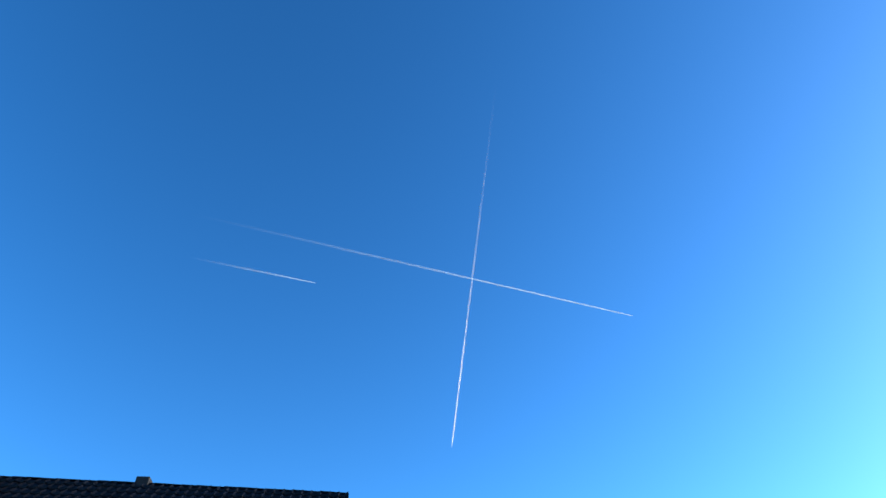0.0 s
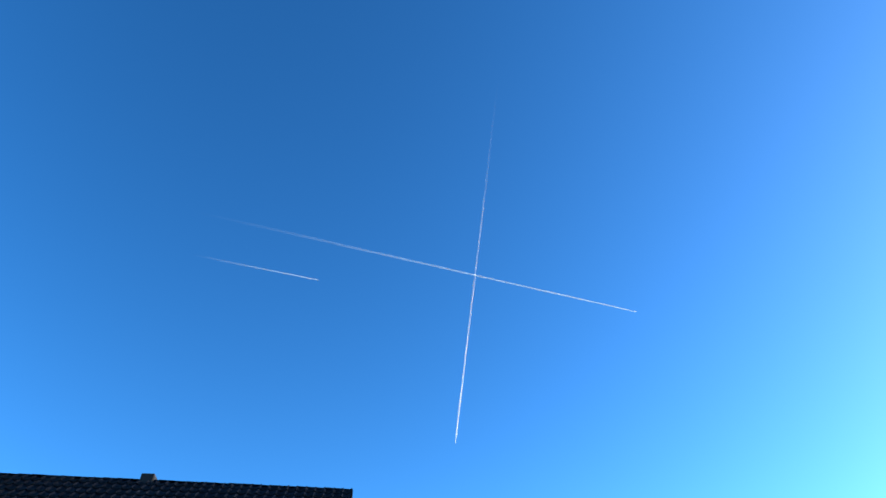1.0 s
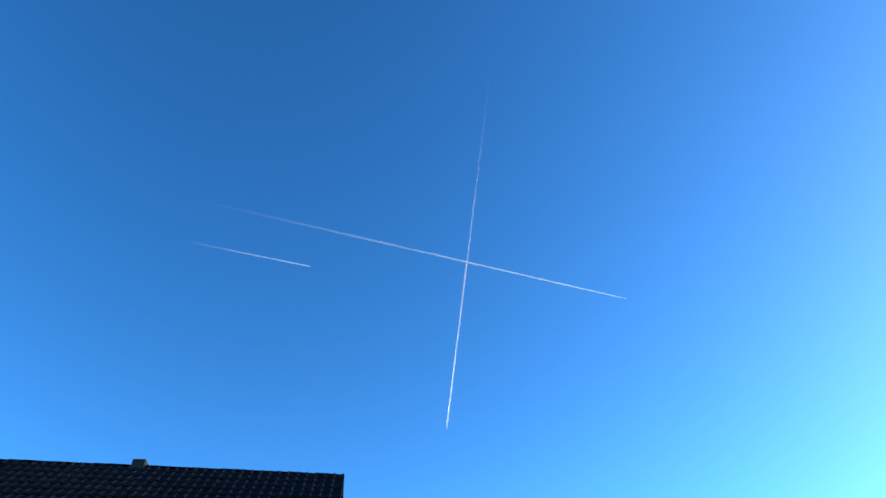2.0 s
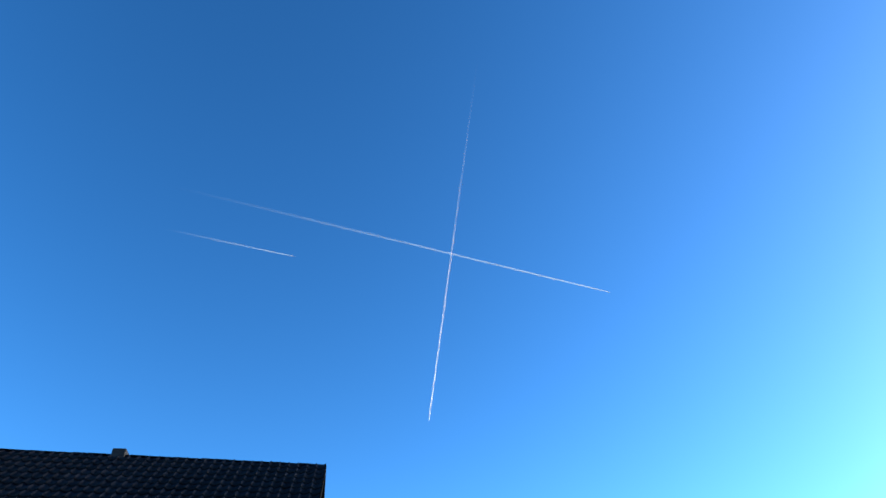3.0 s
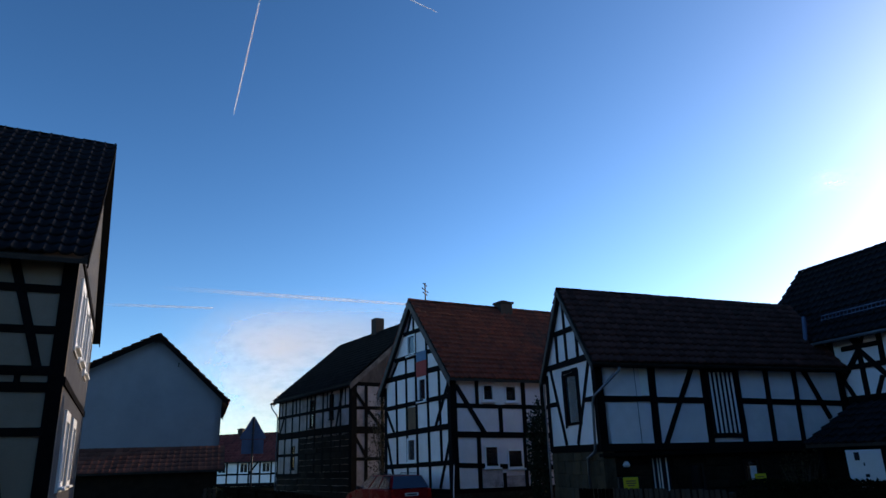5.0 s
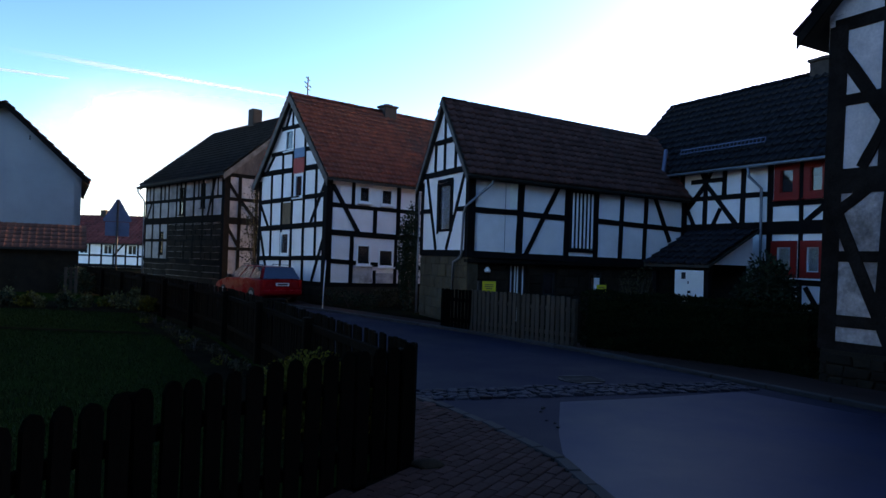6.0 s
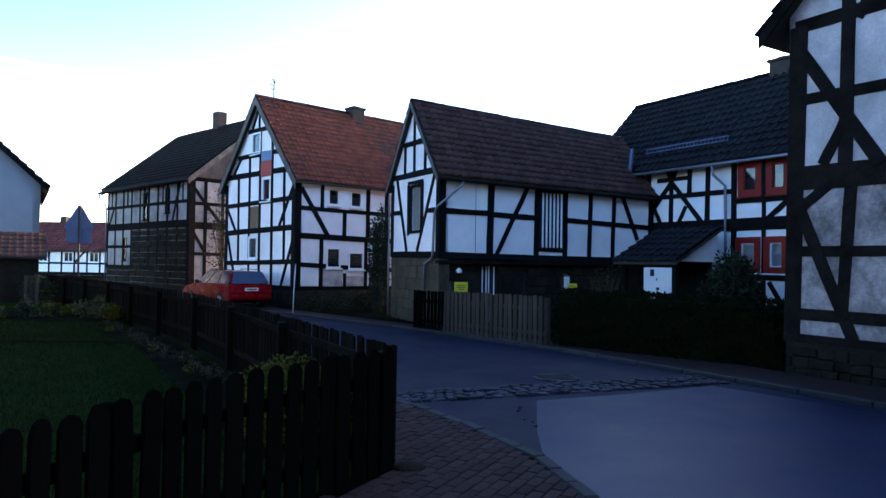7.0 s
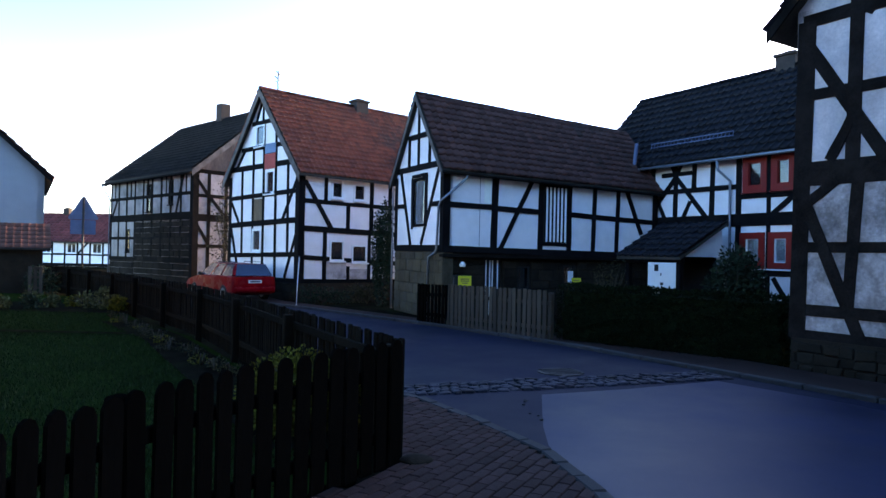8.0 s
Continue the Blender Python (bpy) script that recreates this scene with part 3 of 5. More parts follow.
for i in range(6):
    s = 3.17 + 0.125 * i
    part("slat", box((s, -0.015, 2.1), (s + 0.045, 0.02, 3.64), 0.004), WHITE_PAINT, grille)
barn_win = (1.46, 2.40, 2.46, 3.85)
bg = barn.wall("left", PLASTER, [barn_win], outline=[(0, 1.8), (3.6, 1.78), (3.6, 3.97), (1.8, 6.15), (0, 3.97)])
timber(barn, "left", bg, [(0.08, 1.9, 0.08, 4.0, 0.2), (3.5, 1.8, 3.52, 3.97, 0.2), (0, 1.86, 3.6, 1.84, 0.18), (0, 4.2, 3.6, 4.1, 0.17), (1.0, 5.08, 2.7, 5.02), (1.82, 4.2, 1.8, 6.0, 0.13), (1.1, 4.2, 1.12, 5.05, 0.13),
                          (2.62, 4.15, 2.62, 5.0, 0.13), (0.45, 4.15, 1.3, 1.95, 0.13), (3.3, 4.05, 2.1, 1.95, 0.13), (0.1, 3.12, 0.85, 3.1, 0.13), (2.75, 3.05, 3.5, 3.03, 0.13),
                          (1.36, 3.88, 1.40, 2.4, 0.12), (2.46, 3.88, 2.44, 2.45, 0.12), (1.36, 3.92, 2.48, 3.9, 0.1)], TIMBER, HEWN)
window(barn, "left", barn_win, TIMBER, 0.07, 0, False, (2.0, 2.35, 2.55, 3.8), "dark timber window with a pale curtain", glass=CLEAR_GLASS)
barn.wall("right", PLASTER, outline=[(0, 1.78), (3.6, 1.78), (3.6, 3.9), (1.8, 5.7), (0, 3.75)])
barn.wall("back", PLASTER)
roof(barn, BROWN_TILE, 0.16, 0.14, (0, 25, 0, 12), ridge_end=5.72, eave_end=3.75, board=GREY_WOOD, w=0.21, course=0.25)
lower = part("stone_base", wall_mesh([(0.05, -0.06), (3.6, -0.06), (3.6, 1.78), (0.05, 1.78)], [], 0.3, barn.frames("left")), SANDSTONE, barn.ob, "old yellow sandstone block base")
stones(lower, barn.frames("left"), 0.05, 3.62, 0.0, 1.74, SANDSTONE, 0.3, 0.55)
# the shade under the beams is put into this wall's colour
low_front = part("lower_wall", wall_mesh([(0, -0.06), (7.2, -0.06), (7.2, 1.74), (0, 1.74)], [(1.3, 1.85, 0.0, 1.62), (2.35, 2.75, 0.75, 1.4), (3.85, 4.3, 0.55, 1.45)], 0.3, pose(0, 0.14, 0)), SHADE_TONED_STONE, barn.ob, "stone ground floor with the shade under the beams in its colour")
stones(low_front, pose(0, 0.14, 0), 0.0, 1.28, 0.0, 1.72, SHADE_TONED_STONE, 0.27, 0.5)
stones(low_front, pose(0, 0.14, 0), 1.9, 2.33, 0.0, 1.72, SHADE_TONED_STONE, 0.27, 0.4)
stones(low_front, pose(0, 0.14, 0), 2.8, 3.8, 0.0, 1.72, SHADE_TONED_STONE, 0.27, 0.5)
stones(low_front, pose(0, 0.14, 0), 4.35, 7.1, 0.0, 1.72, SHADE_TONED_STONE, 0.27, 0.5)
door = part("door", box((1.3, 0.22, 0.0), (1.85, 0.26, 1.62), 0.005), BLACK, barn.ob, "black door with upright white stripes")
for s in (1.38, 1.50, 1.58, 1.74):
    part("stripe", box((s, 0.205, 0.05), (s + 0.035, 0.225, 1.55), 0.003), WHITE_PAINT, door)
for r in ((2.35, 2.75, 0.75, 1.4), (3.85, 4.3, 0.55, 1.45)):
    b = hollow(*r, 0.05, 0.16, 0.24)
    w = part("window", b, BLACK, barn.ob)
    part("pane", box((r[0] + 0.05, 0.2, r[2] + 0.05), (r[1] - 0.05, 0.208, r[3] - 0.05)), GLASS, w).visible_shadow = False
part("notice", box((4.02, 0.12, 0.92), (4.2, 0.135, 1.28), 0.003), WHITE_PAINT, barn.ob, "small pale notice")
part("lintel", box((-0.02, -0.05, 1.60), (7.2, 0.2, 1.70), 0.012), OLD_TIMBER, barn.ob)
gut = part("gutter", sweep([(-0.15, -0.24, 3.82), (7.3, -0.24, 3.60)], 0.045), OLD_TIMBER, barn.ob, "dark weathered gutter")
part("downpipe", sweep([(0.56, -0.24, 3.80), (0.54, -0.22, 3.68), (0.02, -0.1, 3.2), (-0.07, 0.05, 3.08), (-0.08, 0.16, 2.9), (-0.08, 0.25, 1.8), (-0.09, 0.32, 1.72), (-0.09, 0.75, 1.6), (-0.09, 0.78, 0.0)], 0.035), ZINC, barn.ob, "bent grey downpipe")
part("downpipe", sweep([(0.0, 3.8, 3.8), (-0.06, 3.68, 3.5), (-0.08, 3.62, 1.8), (-0.08, 3.63, 0.0)], 0.035), ZINC, barn.ob)

# red-roofed house
# length past 7.5 m is unseen, added to block the low sun
red = House("red_roof_house", (-4.94, 23), (0.738, 0.675), 15, 5.42, 4.6, 7.62, "white half-timbered house with red clay roof tiles", base=0.6)
rw = [(1.28, 1.76, 3.62, 4.22), (2.23, 2.75, 3.6, 4.2), (1.25, 1.85, 1.38, 2.12), (2.19, 2.87, 1.33, 1.98)]
fw = red.wall("front", PLASTER, rw, label="white plaster infill with blackened beams")
timber(red, "front", fw, [(0.1, 0.6, 0.08, 4.6, 0.24), (1.04, 3.45, 1.05, 4.5, 0.13), (0.15, 3.46, 7.4, 3.4, 0.16), (0.2, 4.15, 1.35, 2.45, 0.16), (0.1, 2.50, 7.4, 2.36, 0.2), (2.0, 2.45, 2.0, 3.4, 0.16),
                          (3.03, 2.4, 3.04, 4.5, 0.17), (1.04, 0.65, 1.04, 2.45, 0.16), (0.2, 1.5, 7.4, 1.16, 0.17), (0.1, 0.67, 7.4, 0.6, 0.17), (2.04, 0.65, 2.04, 1.2, 0.13), (2.97, 0.65, 2.97, 2.4, 0.14),
                          (3.9, 0.65, 3.9, 4.5, 0.17), (0.05, 4.5, 7.4, 4.5, 0.16), (5.2, 0.65, 5.2, 4.5, 0.16), (6.4, 0.65, 6.4, 4.5, 0.16)], TIMBER, HEWN)
panel(red, "front", fw, (1.12, 1.27, 3.5, 4.36), WHITE_PAINT, "trim", 0.02)
panel(red, "front", fw, (1.77, 2.22, 3.5, 4.36), WHITE_PAINT, "trim", 0.02)
panel(red, "front", fw, (2.76, 2.92, 3.5, 4.36), WHITE_PAINT, "trim", 0.02)
for r in rw:
    window(red, "front", r, WHITE_PAINT, 0.06, 0, True, label="white-framed small window", glass=OLD_GLASS)
for s0, s1, z0, z1 in ((1.10, 1.96, 0.75, 1.4), (2.06, 2.96, 0.7, 1.1)):
    panel(red, "front", fw, (s0, s1, z0, z1), OLD_PLASTER, "infill", 0.006, "grey patched plaster")
gw = [(2.15, 2.85, 5.6, 6.42), (3.0, 3.66, 3.78, 4.66), (2.02, 2.72, 1.66, 2.52)]
gl = red.wall("left", PLASTER, gw)
timber(red, "left", gl, [(5.3, 0.6, 5.32, 4.6, 0.24), (0.1, 0.6, 0.1, 4.6, 0.2), (1.85, 6.5, 3.6, 6.46, 0.16), (1.0, 5.58, 4.4, 5.52, 0.17), (0.1, 4.88, 5.3, 4.82, 0.2), (0.1, 3.74, 5.4, 3.8, 0.17), (0.1, 2.68, 5.4, 2.78, 0.2),
                         (0.1, 1.5, 5.4, 1.6, 0.17), (0.1, 0.68, 5.4, 0.66, 0.18), (1.16, 1.55, 1.1, 4.85, 0.13), (2.03, 0.7, 2.0, 5.6, 0.14), (2.86, 0.7, 2.82, 6.5, 0.14), (3.8, 0.7, 3.72, 6.4, 0.14), (4.68, 1.6, 4.62, 4.85, 0.13),
                         (5.35, 4.35, 4.3, 2.83, 0.15), (5.35, 2.5, 4.5, 0.75, 0.15), (0.2, 2.6, 0.95, 0.75, 0.15), (0.2, 3.6, 0.9, 2.75, 0.14), (2.7, 7.4, 2.15, 6.5, 0.13), (2.75, 7.4, 3.35, 6.5, 0.13), (2.71, 6.5, 2.71, 7.5, 0.12),
                         (0.6, 4.9, 1.3, 5.55, 0.13)], TIMBER, HEWN)
for i, r in enumerate(gw):
    window(red, "left", r, WHITE_PAINT, 0.08, 0, True, (r[0] + 0.1, r[1] - 0.1, r[2] + 0.1, r[3] - 0.1) if i == 1 else None, label="white-framed gable window")
panel(red, "left", gl, (2.95, 3.74, 5.27, 5.62), BLUE_PANEL, "panel", 0.045, "faded blue wall panel")
panel(red, "left", gl, (2.93, 3.74, 4.70, 5.26), RED_PANEL, "panel", 0.045, "faded red wall panel")
panel(red, "left", gl, (2.10, 2.76, 2.80, 3.64), BROWN_BOARD, "shutter", 0.015, "brown wooden shutter")
red.wall("right", PLASTER)
red.wall("back", PLASTER)
roof(red, RED_TILE, 0.3, 0.2, (0, 20, 0, 15), board=GREY_WOOD, w=0.205, course=0.27, board_h=0.3)
part("plinth", wall_mesh([(-0.03, -0.06), (7.5, -0.06), (7.5, 0.6), (-0.03, 0.6)], [], 0.3, pose(0, -0.03, 0)), SHADE_TONED_STONE, red.ob, "dark rubble plinth")
plinth_left = part("plinth", wall_mesh([(0, -0.06), (5.42, -0.06), (5.42, 0.6), (0, 0.6)], [], 0.3, red.frames("left") @ pose(0, -0.03, 0)), SHADE_TONED_STONE, red.ob)
stones(plinth_left, red.frames("left") @ pose(0, -0.03, 0), 0, 5.4, 0, 0.6, SHADE_TONED_STONE, 0.25, 0.45)
chimney(red, 4.25, 2.65, 7.0, 7.9, 0.6, 0.5, BACKLIT_BRICK)
ant = part("aerial", sweep([(0.55, 2.71, 7.6), (0.55, 2.71, 8.5)], 0.026, 6), IRON, red.ob, "thin rooftop aerial")
for z, w in ((8.42, 0.35), (8.2, 0.6), (8.05, 0.45)):
    part("aerial_arm", sweep([(0.55 - w / 2, 2.71 - w / 2, z), (0.55 + w / 2, 2.71 + w / 2, z)], 0.022, 5), IRON, ant)

# far farmhouse
far = House("farmhouse", (-19.8, 40), (0.73, -0.68), 10.26, 8.7, 5.72, 9.35, "grey half-timbered farmhouse with a dark tiled roof", base=-0.06)
fwin = [(4.95, 5.5, 3.7, 5.2), (7.6, 8.1, 4.0, 5.3), (2.35, 2.85, 1.5, 2.8)]
ff = far.wall("front", GREY_PLASTER, fwin, label="weathered pale plaster between dark beams")
fb = [(1.1 * i + 0.15, 1.2, 1.1 * i + 0.15, 5.65, 0.16) for i in range(10)]
fb += [(0, 5.55, 10.2, 5.55, 0.2), (0, 4.55, 10.2, 4.52, 0.17), (0, 3.42, 10.2, 3.4, 0.38), (0, 2.3, 10.2, 2.3, 0.16), (0, 1.15, 10.2, 1.15, 0.2), (9.2, 5.5, 8.4, 3.5, 0.17), (1.0, 4.5, 0.3, 3.5, 0.16), (10.12, 0, 10.12, 5.7, 0.28)]
fb += [(0.7 + 2.2 * i, 4.55, 0.7 + 2.2 * i, 5.5, 0.12) for i in range(5)]
timber(far, "front", ff, fb, OLD_TIMBER)
for r in fwin:
    window(far, "front", r, OLD_TIMBER, 0.07, 0, True, label="dark narrow window", glass=OLD_GLASS)
stones(ff, far.frames("front"), 3.5, 10.1, 0.0, 3.2, SHADE_TONED_STONE, 0.3, 0.6)
stones(ff, far.frames("front"), 0.1, 3.45, 0.0, 1.1, SHADE_TONED_STONE, 0.3, 0.6)
fg = far.wall("right", GREY_PLASTER, [(2.6, 3.4, 3.9, 5.1)])
timber(far, "right", fg, [(0.12, 0, 0.12, 5.6, 0.3), (0.8, 0.3, 0.8, 5.6, 0.17), (1.74, 0.3, 1.74, 5.6, 0.17), (2.5, 0.3, 2.5, 5.6, 0.17), (3.5, 0.3, 3.5, 5.6, 0.17), (4.6, 0.3, 4.6, 5.6, 0.17), (6, 0.3, 6, 5.6, 0.17), (7.3, 0.3, 7.3, 5.6, 0.17),
                          (0, 5.6, 8.7, 5.6, 0.2), (0, 4.4, 8.6, 4.4, 0.17), (0, 3.3, 8.6, 3.3, 0.35), (0, 1.9, 8.6, 1.9, 0.17), (0.1, 5.3, 0.75, 4.45, 0.16), (0.85, 4.35, 1.7, 3.4, 0.16), (0.1, 3.1, 0.8, 2.0, 0.16)], OLD_TIMBER)
window(far, "right", (2.6, 3.4, 3.9, 5.1), OLD_TIMBER, 0.07, 1)
part("gable_boarding", wall_mesh([(0.0, 5.7), (8.7, 5.7), (4.35, 9.3)], [], 0.05, far.frames("right") @ pose(0, -0.06, 0)), GREY_BOARD, far.ob, "weathered boarded gable")
far.wall("left", GREY_PLASTER)
far.wall("back", GREY_PLASTER)
roof(far, FARM_TILE, 0.26, 0.3, board=GREY_WOOD, w=0.3, course=0.36, board_h=0.3)
chimney(far, 5.0, 4.35, 8.6, 10.35, 0.6, 0.6, BACKLIT_BRICK, False)
part("gutter", sweep([(-0.5, -0.34, 5.47), (10.5, -0.34, 5.45)], 0.07), OLD_TIMBER, far.ob)
part("downpipe", sweep([(-0.4, -0.34, 5.42), (-0.38, -0.33, 5.2), (0.0, -0.12, 4.75), (0.05, -0.08, 4.55), (0.05, -0.08, 0)], 0.045), ZINC, far.ob)

# house with red windows
four = House("red_window_house", (5.1, 23.0), (0.52, -0.855), 12, 5, 4.74, 7.3, "white half-timbered house with red window frames", base=-0.06)
hw = [(5.70, 6.40, 3.50, 4.46), (6.52, 7.18, 3.50, 4.46), (5.64, 6.36, 1.47, 2.43), (6.46, 7.12, 1.47, 2.43), (7.9, 8.6, 3.5, 4.46), (7.9, 8.6, 1.47, 2.43)]
hf = four.wall("front", PLASTER, hw, label="bright white plaster infill with black beams")
timber(four, "front", hf, [(2.62, 0.2, 2.62, 4.6, 0.15), (2.5, 4.54, 11.9, 4.54, 0.14), (2.6, 3.70, 5.55, 3.69, 0.14), (2.5, 2.78, 11.9, 2.76, 0.34), (4.12, 3.75, 4.14, 4.55, 0.14), (4.72, 2.8, 4.76, 4.55, 0.15), (5.56, 0.5, 5.58, 4.55, 0.15),
                           (3.45, 4.15, 4.6, 2.82, 0.14), (3.48, 4.12, 2.65, 3.2, 0.14), (4.0, 3.38, 3.72, 2.85, 0.12), (2.85, 3.35, 3.1, 2.85, 0.12), (2.95, 4.21, 4.1, 4.21, 0.13), (3.46, 2.8, 3.48, 4.5, 0.14), (3.3, 4.5, 3.48, 4.1, 0.1),
                           (3.68, 4.5, 3.48, 4.1, 0.1), (6.45, 0.5, 6.45, 4.5, 0.11), (5.6, 3.4, 7.3, 3.4, 0.13), (7.12, 3.35, 6.5, 2.85, 0.14), (5.1, 1.36, 9.5, 1.36, 0.14), (2.6, 0.5, 9.5, 0.53, 0.16), (7.25, 0.5, 7.25, 4.5, 0.14),
                           (7.0, 0.6, 6.6, 1.25, 0.12), (9.0, 0.5, 9.0, 4.5, 0.15), (10.5, 0.5, 10.5, 4.5, 0.15)], TIMBER, HEWN)
for i, r in enumerate(hw):
    w = window(four, "front", r, RED_PAINT, 0.17, 0, False, (r[0] + 0.15, r[1] - 0.15, r[2] + (0.5 if i > 1 else 0.7), r[3] - 0.1) if i in (2, 3) else None, "red-painted wooden window", 0.05, glass=CLEAR_GLASS if i in (2, 3) else None)
    bm = hollow(r[0] + 0.165, r[1] - 0.165, r[2] + 0.165, r[3] - 0.165, 0.03, -0.02, 0.045)
    part("casement", bm, WHITE_PAINT if i in (2, 3) else RED_PAINT, w)
    part("sill", box((r[0] - 0.02, -0.1, r[2] - 0.03), (r[1] + 0.02, 0.0, r[2] + 0.004), 0.006), RED_PAINT if i < 2 else WHITE_PAINT, w)
for s in ("left", "right", "back"):
    four.wall(s, PLASTER)
roof(four, DARK_TILE, 0.35, 0.2, (6, 26, 0, 11))
part("gutter", sweep([(2.2, -0.40, 4.43), (12.2, -0.40, 4.41)], 0.045), ZINC, four.ob, "grey metal gutter")
part("downpipe", sweep([(5.16, -0.40, 4.41), (5.18, -0.38, 4.15), (5.38, -0.12, 3.84), (5.38, -0.1, 1.5), (5.38, -0.1, 0)], 0.04), ZINC, four.ob, "light grey downpipe")
part("flashing", box((2.16, 0.0, 0.0), (2.26, 0.85, 0.08), 0.012, pose(0, -0.40, 4.42, 82)), BLUE_GREY, four.ob, "blue-grey metal verge flashing")
guard = part("snow_guard", sweep([(2.4, 0.12, 5.26), (5.3, 0.12, 5.26)], 0.018, 6), BLUE_GREY, four.ob, "metal snow guard on the roof")
part("guard_rail", sweep([(2.4, 0.10, 5.14), (5.3, 0.10, 5.14)], 0.018, 6), BLUE_GREY, guard)
for i in range(24):
    part("guard_bar", sweep([(2.42 + 0.125 * i, 0.12, 5.27), (2.42 + 0.125 * i, 0.08, 5.10)], 0.01, 5), BLUE_GREY, guard)
chimney(four, 5.35, 2.6, 6.7, 7.72, 0.6, 0.5, BACKLIT_BRICK)

# corner house beside the road
corner = House("corner_house", (9.05, 4.36), (0.85, 0.52), 9, 7, 5.48, 9.1, "weathered half-timbered house with crooked dark beams", base=0.5)
cg = corner.wall("left", UPPER_PLASTER, label="aged off-white plaster between crooked beams")
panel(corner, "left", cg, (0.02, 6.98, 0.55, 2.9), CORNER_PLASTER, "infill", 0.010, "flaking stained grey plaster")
timber(corner, "left", cg, [(0.06, 0.5, 0.16, 5.3, 0.26), (0.0, 2.98, 7.0, 2.92, 0.36), (0.80, 0.95, 0.93, 2.9, 0.17), (0.14, 2.62, 0.98, 0.55, 0.17), (0.2, 1.88, 7, 1.86, 0.16), (0.2, 0.93, 7, 0.9, 0.17), (0.0, 0.56, 7.0, 0.54, 0.15),
                            (0.84, 3.1, 0.9, 6.0, 0.19), (0.16, 4.95, 1.32, 3.08, 0.18), (0.86, 3.8, 0.52, 3.15, 0.15), (0.2, 4.17, 7, 4.1, 0.17), (0.1, 5.3, 6.9, 5.3, 0.2), (1.75, 0.5, 1.78, 6.0, 0.2), (2.9, 0.5, 2.9, 7.0, 0.2),
                            (4.1, 0.5, 4.1, 7.0, 0.2), (5.4, 0.5, 5.4, 6.0, 0.2), (1.0, 5.2, 2.4, 7.2, 0.17), (0.18, 2.52, 0.62, 2.86, 0.15)], CORNER_TIMBER, 0.17)
corner.wall("front", CORNER_PLASTER)
corner.wall("right", CORNER_PLASTER)
corner.wall("back", CORNER_PLASTER)
roof(corner, DARK_TILE, 0.35, 0.25, board=OLD_TIMBER, w=0.3, course=0.4)
cb = part("stone_base", wall_mesh([(0, -0.06), (7, -0.06), (7, 0.5), (0, 0.5)], [], 0.35, corner.frames("left") @ pose(0, -0.06, 0)), SHADE_TONED_STONE, corner.ob, "rough rubble stone base")
stones(cb, corner.frames("left") @ pose(0, -0.06, 0), 0.0, 3.5, 0.0, 0.5, SHADE_TONED_STONE, 0.15, 0.27, 0.035, 0.03)

# house beside the garden
left = House("garden_house", (-18.55, 2.78), (0.79, 0.613), 12, 8.0, 5.62, 9.75, "cream half-timbered house with a dark tiled roof", base=-0.06)
lw = [(9.0, 9.85, 4.1, 5.3), (6.2, 7.0, 4.1, 5.3), (8.6, 9.4, 1.3, 2.6)]
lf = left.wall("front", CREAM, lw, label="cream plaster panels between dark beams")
timber(left, "front", lf, [(11.88, 0.4, 11.88, 5.6, 0.24), (9.98, 3.3, 9.97, 5.6, 0.16), (10.69, 3.3, 10.69, 5.6, 0.16), (10.93, 5.5, 11.58, 3.4, 0.15), (4, 4.82, 11.8, 4.82, 0.14), (4, 4.10, 11.8, 4.08, 0.14), (0, 3.38, 12, 3.36, 0.17),
                           (0, 3.08, 12, 3.08, 0.17), (10.92, 3.05, 11.4, 0.6, 0.15), (10.7, 0.5, 10.7, 3.1, 0.15), (4, 2.33, 11.8, 2.33, 0.14), (0, 5.52, 12, 5.52, 0.2), (8.9, 3.3, 8.9, 5.5, 0.15), (7.9, 3.3, 7.9, 5.5, 0.15),
                           (7.1, 3.3, 7.1, 5.5, 0.15), (6.1, 3.3, 6.1, 5.5, 0.15), (9.6, 0.5, 9.6, 3.1, 0.15), (8.4, 0.5, 8.4, 3.1, 0.15), (0, 0.5, 12, 0.5, 0.2), (11.3, 3.1, 11.3, 3.38, 0.1)], TIMBER, HEWN)
for r in lw:
    window(left, "front", r, WHITE_PAINT, 0.09, 1, True, label="white window that mirrors the sky", casing=0.07, casing_mat=WHITE_PAINT)
lg = [(1.2, 2.2, 4.0, 5.25), (3.0, 4.0, 4.0, 5.25), (5.2, 6.2, 4.0, 5.25), (1.4, 2.4, 1.4, 2.7), (3.6, 4.6, 1.4, 2.7)]
lr = left.wall("right", SLATE, lg, label="grey rendered gable", outline=[(0, -0.06), (8, -0.06), (8, 5.62), (4, 9.4), (0, 5.62)])
for r in lg:
    window(left, "right", r, WHITE_PAINT, 0.1, 1, True, label="white gable window", casing=0.1, casing_mat=WHITE_PAINT, proud=0.05)
timber(left, "right", lr, [(0.0, 5.62, 8.0, 5.62, 0.14), (0.0, 3.2, 8.0, 3.2, 0.14)], OLD_TIMBER)
left.wall("left", CREAM)
left.wall("back", CREAM)
roof(left, DARK_TILE, 0.4, 0.16, (33, 53, 0, 15), board=OLD_TIMBER, ridge_end=9.48)
part("roof_vent", box((6.6, 3.85, 9.35), (6.95, 4.2, 9.90), 0.02), KERB, left.ob, "small grey ridge vent")

# grey gabled house behind the garden
grey = House("grey_house", (-15.86, 26.69), (-0.53, 0.85), 8, 7.6, 4.52, 7.08, "grey rendered gabled house with a brown lean-to", ridge_at=2.7, back_eave=4.55, base=-0.06)
gv = grey.wall("left", GREY_RENDER, label="plain blue-grey rendered gable")
